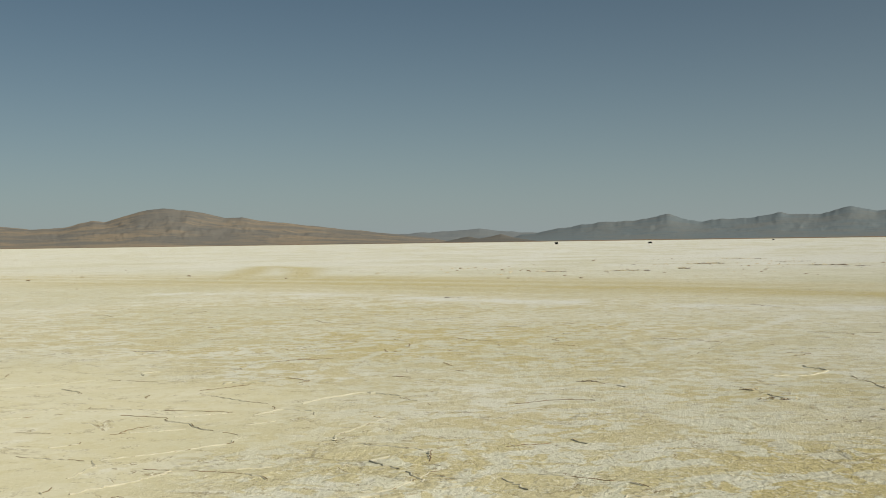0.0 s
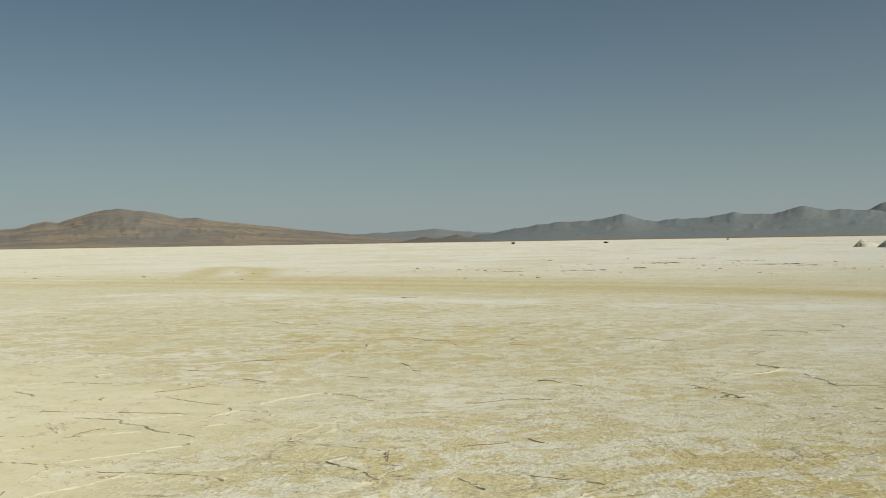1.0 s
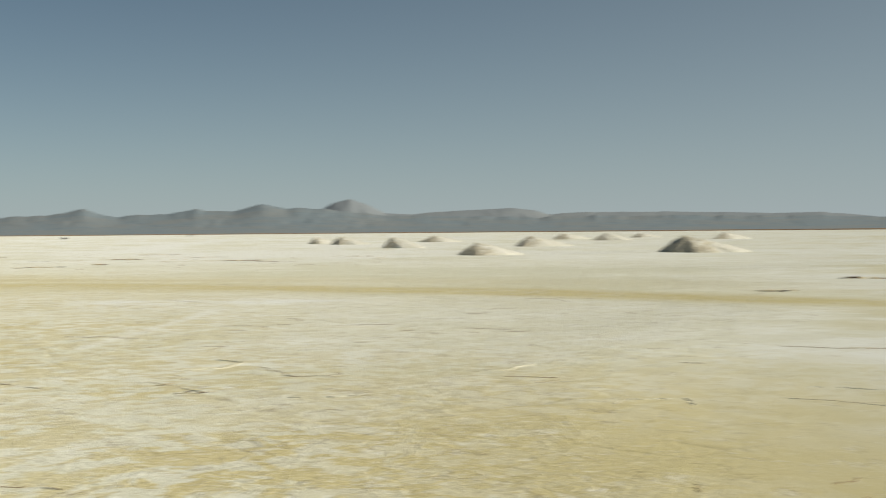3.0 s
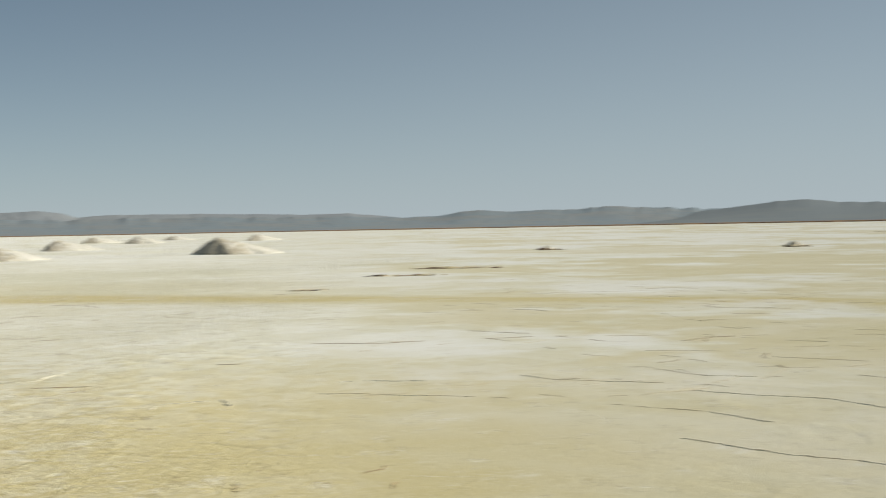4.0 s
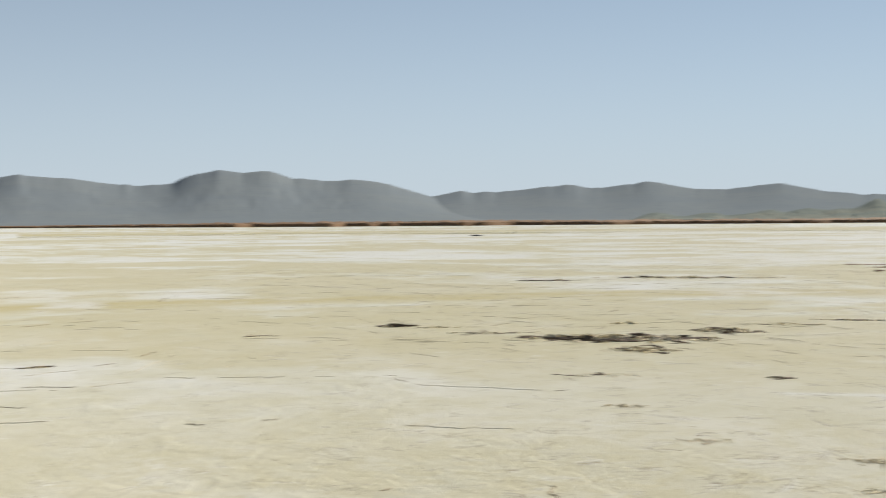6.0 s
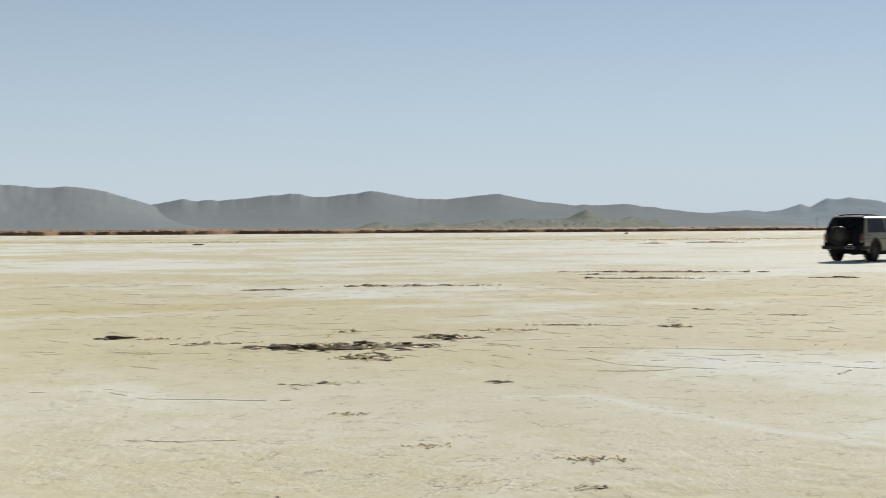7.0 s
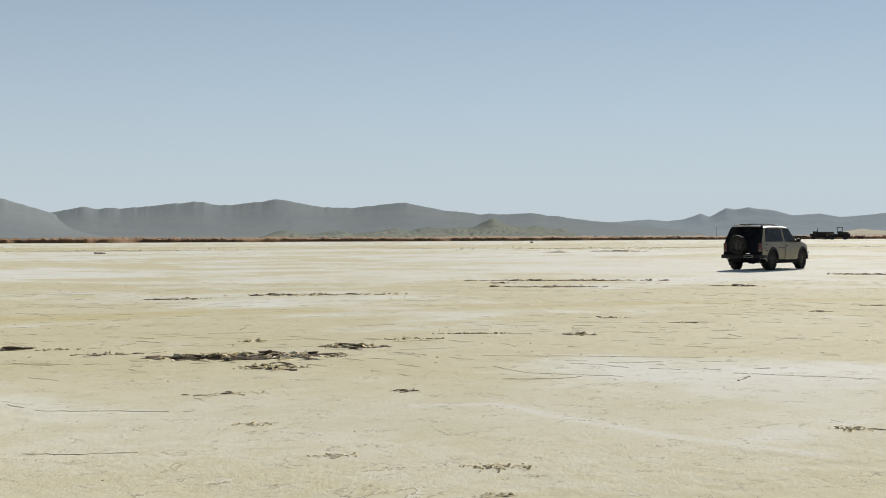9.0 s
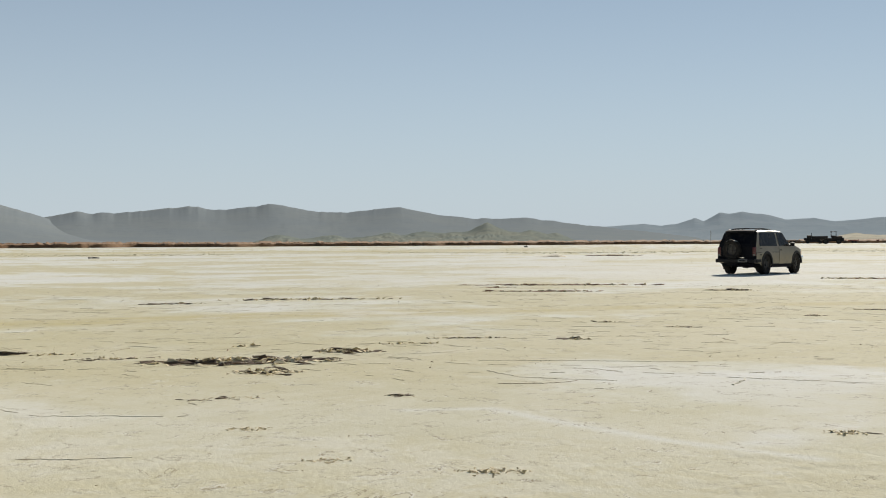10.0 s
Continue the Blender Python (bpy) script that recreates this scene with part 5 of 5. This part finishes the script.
    rows = [[(x, y, along(x, ROOF) + 0.012) for y in np.linspace(-flank(x, along(x, ROOF) - 0.04) + 0.05, flank(x, along(x, ROOF) - 0.04) - 0.05, 9)] for x in np.linspace(2.18, 3.15, 8)]
    part("bonnet", shell(rows, 0.012), PAINT, car, "flat dusty bonnet")
    bm = bmesh.new()
    box(bm, (3.16, -0.80, 0.50), (3.36, 0.80, 0.66), 0.035)
    box(bm, (2.98, -0.83, 0.50), (3.25, -0.74, 0.66), 0.03)
    box(bm, (2.98, 0.74, 0.50), (3.25, 0.83, 0.66), 0.03)
    bumper = part("front_bumper", bm, CHROME, car, "chrome front bumper")
    bm = bmesh.new()
    box(bm, (3.345, -0.78, 0.555), (3.37, 0.78, 0.60), 0.006)
    part("bumper_strip", bm, TRIM, bumper)
    for y in (-0.60, 0.60):
        bm = bmesh.new()
        box(bm, (3.335, y - 0.11, 0.605), (3.368, y + 0.11, 0.645), 0.006)
        part("turn_signal", bm, AMBER, bumper, "amber bumper lamp")
    bm = bmesh.new()
    box(bm, (3.36, -0.19, 0.515), (3.378, 0.19, 0.63), 0.006)
    part("front_plate", bm, PLATE, bumper, "pale plate with plain dark bar")
    bm = bmesh.new()
    box(bm, (3.377, -0.14, 0.55), (3.381, 0.14, 0.595), 0.001)
    part("plate_bar", bm, TRIM, bumper)
    bm = bmesh.new()
    box(bm, (2.98, -0.70, 0.33), (3.20, 0.70, 0.50), 0.03)
    part("valance", bm, UNDER_AND_SHADE, car, "dark lower apron")
    # tail
    bm = bmesh.new()
    box(bm, (-0.875, -0.67, 0.56), (-0.845, 0.67, 1.02), 0.012)
    # the gate's shade is painted in with the same near-black
    gate = part("tailgate", bm, UNDER_AND_SHADE, car, "tailgate panel, shade painted near-black")
    bm = bmesh.new()
    box(bm, (-0.895, -0.32, 0.60), (-0.875, 0.05, 0.64), 0.005)
    part("gate_handle", bm, CHROME, gate, "bright tailgate handle")
    bm = bmesh.new()
    box(bm, (-1.06, -0.82, 0.44), (-0.84, 0.82, 0.58), 0.03)
    box(bm, (-0.90, -0.845, 0.44), (-0.50, -0.78, 0.56), 0.025)
    box(bm, (-0.90, 0.78, 0.44), (-0.50, 0.845, 0.56), 0.025)
    rear_b = part("rear_bumper", bm, TRIM, car, "black rear bumper")
    bm = bmesh.new()
    box(bm, (-1.075, -0.52, 0.455), (-1.058, -0.14, 0.565), 0.005)
    part("rear_plate", bm, PLATE, rear_b, "pale plate with plain dark bar")
    bm = bmesh.new()
    box(bm, (-1.081, -0.47, 0.485), (-1.074, -0.19, 0.53), 0.002)
    part("plate_bar", bm, TRIM, rear_b)
    bm = bmesh.new()
    box(bm, (-1.12, -0.06, 0.30), (-0.80, 0.06, 0.37), 0.012)
    rod(bm, (-1.09, 0, 0.37), (-1.09, 0, 0.43), 0.025)
    part("tow_hitch", bm, UNDER_AND_SHADE, car, "black tow bar")
    bm = bmesh.new()
    rod(bm, (-0.98, 0.55, 0.33), (-0.55, 0.55, 0.36), 0.03, 10)
    part("exhaust", bm, STEEL, car)
    # spare wheel on its swing carrier
    bm = bmesh.new()
    for z in (0.72, 0.95):
        rod(bm, (-1.0, 0.20, z), (-0.86, 0.62, z), 0.02)
    rod(bm, (-1.0, 0.20, 0.66), (-1.0, 0.20, 1.1), 0.025)
    carrier = part("spare_carrier", bm, TRIM, car, "black tubular carrier")
    sp = wheel(carrier, 0, 0, 0.345, 0.22, 1, True, "spare_wheel")
    sp.matrix_basis = Matrix.Translation((-1.13, 0.06, 0.915)) @ pose(0, 0, 0, 0, 0, 90)
    # highlight on top of the spare tyre, added as a pale arc strip
    rows = [[(-1.13 + d, 0.06 + rr * math.cos(t), 0.915 + rr * math.sin(t)) for t in [math.pi * (0.30 + 0.40 * k / 10) for k in range(11)]] for d, rr in ((-0.105, 0.352), (0.0, 0.356), (0.095, 0.352))]
    part("tyre_glint", shell(rows, 0.004), LAMP_AND_GLINT, carrier, "painted highlight arc over the spare wheel")
    # shade on the surround of the tailgate glass, added as near-black strips
    for s in (-1, 1):
        rows = []
        for x in np.linspace(-0.845, -0.555, 7):
            top = along(x, ROOF)
            w = flank(x, top - 0.03)
            rows.append([(x - 0.004, s * y, top + 0.009) for y in np.linspace(w - 0.10, w - 0.005, 4)])
        part("gate_pillar", shell(rows if s > 0 else [list(reversed(q)) for q in rows], 0.006), UNDER_AND_SHADE, car, "tailgate pillar, shade painted near-black")
    # roof
    rows = [[(x, y, z - 0.014 * (y / 0.6) ** 2) for y in np.linspace(-0.60, 0.60, 11)] for x, z in ((-0.66, 1.545), (-0.63, 1.595), (-0.52, 1.625), (-0.38, 1.632), (-0.34, 1.618))]
    part("spoiler", shell(rows, 0.03), UNDER_AND_SHADE, car, "black roof spoiler")
    rack = new("roof_rack")
    rack.parent = car
    for s in (-1, 1):
        bm = bmesh.new()
        box(bm, (-0.45, s * 0.56 - 0.02, 1.624), (0.88, s * 0.56 + 0.02, 1.65), 0.008)
        part("rail", bm, TRIM, rack, "black roof rail")
    for x in (-0.12, 0.62):
        bm = bmesh.new()
        pts = [(x, -0.56 + 1.12 * k / 10, 1.652 + 0.035 * math.sin(math.pi * k / 10) ** 0.4) for k in range(11)]
        for a, b in zip(pts, pts[1:]):
            rod(bm, a, b, 0.014, 6)
        part("crossbar", bm, TRIM, rack)
    for x in (-0.12, 0.14, 0.38, 0.62):
        for s in (-1, 1):
            bm = bmesh.new()
            box(bm, (x - 0.045, s * 0.56 - 0.025, 1.647), (x + 0.045, s * 0.56 + 0.025, 1.67), 0.010)
            part("clamp", bm, TRIM, rack)
    q = (*bearing(128.2, 0, 47.4).xy, 0.004)
    car.matrix_basis = pose(*q, 0, 0, -64.6) @ Matrix.Diagonal((0.96, 0.95, 1.01, 1))
    tagged(car, "dusty champagne two-door off-road car with rear spare wheel on salt", "car")
    return car


suv()


def set_down(ob, az, d, heading, label, category, group="machines parked at the shore"):
    q = bearing(az, 0, d)
    ob.matrix_basis = pose(q.x, q.y, 0, 0, 0, 90 - heading)
    return tagged(ob, label, category, group)


def dump_truck():
    t = new("dump_truck")
    bm = bmesh.new()
    box(bm, (-3.4, -1.15, 0.55), (3.6, 1.15, 1.3), 0.06)
    part("chassis", bm, FARDARK, t, "dark steel frame")
    bm = bmesh.new()
    box(bm, (-3.6, -1.25, 1.3), (1.5, 1.25, 2.5), 0.05)
    tipper = part("tipper_body", bm, FARDARK, t, "dark ribbed tipper body")
    for k in range(6):
        bm = bmesh.new()
        box(bm, (-3.4 + k * 0.92, -1.31, 1.35), (-3.28 + k * 0.92, 1.31, 2.45), 0.02)
        part("rib", bm, FARDARK, tipper)
    bm = bmesh.new()
    box(bm, (1.75, -1.15, 1.2), (3.1, 1.15, 2.75), 0.12)
    box(bm, (3.05, -1.0, 1.1), (4.1, 1.0, 1.9), 0.1)
    cab = part("cab", bm, FARDARK, t, "dark cab with bonnet")
    bm = bmesh.new()
    box(bm, (3.08, -1.0, 1.95), (3.13, 1.0, 2.6), 0.01)
    part("window", bm, GLASS, cab, "windscreen")
    bm = bmesh.new()
    rod(bm, (1.62, 1.0, 1.2), (1.62, 1.0, 3.6), 0.11, 10)
    part("exhaust_stack", bm, FARDARK, t, "upright exhaust stack")
    for x in (-2.4, -1.2, 2.9):
        for s in (-1, 1):
            wheel(t, x, s * 1.0, 0.52, 0.36, s, False, plainly=True)
    return t


def wheel_loader():
    t = new("wheel_loader")
    bm = bmesh.new()
    box(bm, (-3.3, -0.95, 0.8), (-0.2, 0.95, 2.35), 0.18)
    box(bm, (-3.75, -1.05, 0.75), (-3.0, 1.05, 1.9), 0.15)
    box(bm, (-0.3, -0.8, 0.75), (2.1, 0.8, 1.75), 0.12)
    part("body", bm, FARDARK, t, "dark grimy engine body")
    bm = bmesh.new()
    for x in (-1.5, -0.1):
        for s in (-1, 1):
            box(bm, (x - 0.07, s * 0.72 - 0.07, 2.05), (x + 0.07, s * 0.72 + 0.07, 3.6), 0.02)
    box(bm, (-1.7, -0.9, 3.55), (0.1, 0.9, 3.72), 0.04)
    box(bm, (-1.5, -0.75, 2.0), (-0.1, 0.75, 2.5), 0.05)
    cab = part("cab", bm, FARDARK, t, "open-sided dark cab")
    bm = bmesh.new()
    box(bm, (-0.16, -0.66, 2.52), (-0.12, 0.66, 3.5), 0.005)
    part("window", bm, GLASS, cab)
    bm = bmesh.new()
    for s in (-1, 1):
        rod(bm, (0.3, s * 0.55, 1.6), (3.0, s * 0.5, 0.9), 0.14, 8)
        rod(bm, (0.6, s * 0.35, 1.3), (2.4, s * 0.35, 1.4), 0.07, 8)
    part("lift_arm", bm, LOADER, t, "pair of lifting arms")
    P = [(2.9, 1.5), (2.8, 0.8), (2.95, 0.3), (3.3, 0.12), (4.1, 0.12)]
    part("bucket", shell([[(x, y, z) for y in np.linspace(-1.35, 1.35, 5)] for x, z in P], 0.06), FARDARK, t, "wide steel bucket")
    for x in (-2.3, 1.4):
        for s in (-1, 1):
            wheel(t, x, s * 1.0, 0.78, 0.55, s, False, plainly=True)
    return t


def small_car():
    t = new("parked_car")
    prof = [(-2.1, 0.55, 0.9), (-1.95, 0.35, 1.0), (-1.6, 0.3, 1.08), (-1.1, 0.3, 1.50), (-0.3, 0.3, 1.60), (0.45, 0.3, 1.55), (1.05, 0.3, 1.05), (1.9, 0.32, 0.92), (2.1, 0.5, 0.75)]
    rows = []
    bm = bmesh.new()
    for x, lo, hi in prof:
        w = 0.84 - 0.12 * max(abs(x) - 1.7, 0)
        k = 0.62 if hi > 1.2 else 0.78
        rows.append([bm.verts.new(p) for p in ((x, -w, lo), (x, -w, min(0.95, hi)), (x, -k, hi), (x, k, hi), (x, w, min(0.95, hi)), (x, w, lo))])
    for a, b in zip(rows, rows[1:]):
        for k in range(6):
            bm.faces.new((a[k], a[(k + 1) % 6], b[(k + 1) % 6], b[k]))
    bm.faces.new(rows[0])
    bm.faces.new(list(reversed(rows[-1])))
    bmesh.ops.bevel(bm, geom=bm.edges[:], offset=0.03, segments=2, affect="EDGES")
    part("body", bm, FARDARK, t, "dark painted body")
    for s in (-1, 1):
        part("window", shell([[(x, s * (0.845 - 0.19 * (z - 0.95) / 0.6), z) for x in np.linspace(-1.05 + (z - 1) * 0.3, 0.95 - (z - 1) * 0.9, 5)] for z in ((1.0, 1.2, 1.42) if s < 0 else (1.42, 1.2, 1.0))], 0.01), GLASS, t)
        for x in (-1.3, 1.3):
            wheel(t, x, s * 0.74, 0.32, 0.2, s, False, plainly=True)
    return t


def flat_trailer(material, length, label_bed):
    t = new("flatbed_trailer")
    bm = bmesh.new()
    h = length / 2
    box(bm, (-h, -1.1, 0.75), (h, 1.1, 0.95), 0.03)
    box(bm, (-h, -1.1, 0.95), (-h + 0.1, 1.1, 1.35), 0.02)
    for s in (-1, 1):
        box(bm, (-h, s * 1.08 - 0.03, 0.93), (h, s * 1.08 + 0.03, 1.15), 0.01)
    part("bed", bm, material, t, label_bed)
    bm = bmesh.new()
    rod(bm, (h, 0.5, 0.8), (h + 1.3, 0, 0.55), 0.06)
    rod(bm, (h, -0.5, 0.8), (h + 1.3, 0, 0.55), 0.06)
    rod(bm, (h + 1.25, 0, 0.55), (h + 1.25, 0, 0.0), 0.05)
    part("drawbar", bm, FARDARK, t)
    for x in (-0.8, 0.2):
        for s in (-1, 1):
            wheel(t, x, s * 0.9, 0.42, 0.25, s, False, plainly=True)
    return t


set_down(dump_truck(), 131.2, 430, 44, "dark dump truck with ribbed tipper parked by the shore", "truck")
set_down(wheel_loader(), 131.80, 385, 44, "big worn wheel loader with tall open cab", "loader")
set_down(small_car(), 129.5, 440, 48, "small dark car parked by the shore bank", "car")
set_down(flat_trailer(FARDARK, 4.6, "dark low flat bed"), 130.2, 440, 225, "dark low trailer parked beside the car", "trailer")
set_down(flat_trailer(RUST, 3.6, "rusty red flat bed"), 132.75, 466, 45, "rusty red flat trailer near the loader", "trailer")
set_down(flat_trailer(RUST, 4.4, "rusty red flat bed"), 133.55, 480, 50, "rusty red trailer farther along the shore", "trailer")


def utility_pole(az, d, h):
    q = bearing(az, 0, d)
    t = new("utility_pole")
    bm = bmesh.new()
    rod(bm, (0, 0, -0.2), (0, 0, h), 0.09, 10, 0.06)
    part("post", bm, WOOD, t, "grey wooden post")
    bm = bmesh.new()
    box(bm, (-0.5, -0.04, h - 0.5), (0.5, 0.04, h - 0.42), 0.01)
    part("crossarm", bm, WOOD, t)
    t.matrix_basis = pose(q.x, q.y, 0, 0, 0, -az + 70)
    tagged(t, "thin grey wooden pole standing at the shore", "pole")


utility_pole(126.6, 430, 4.6)
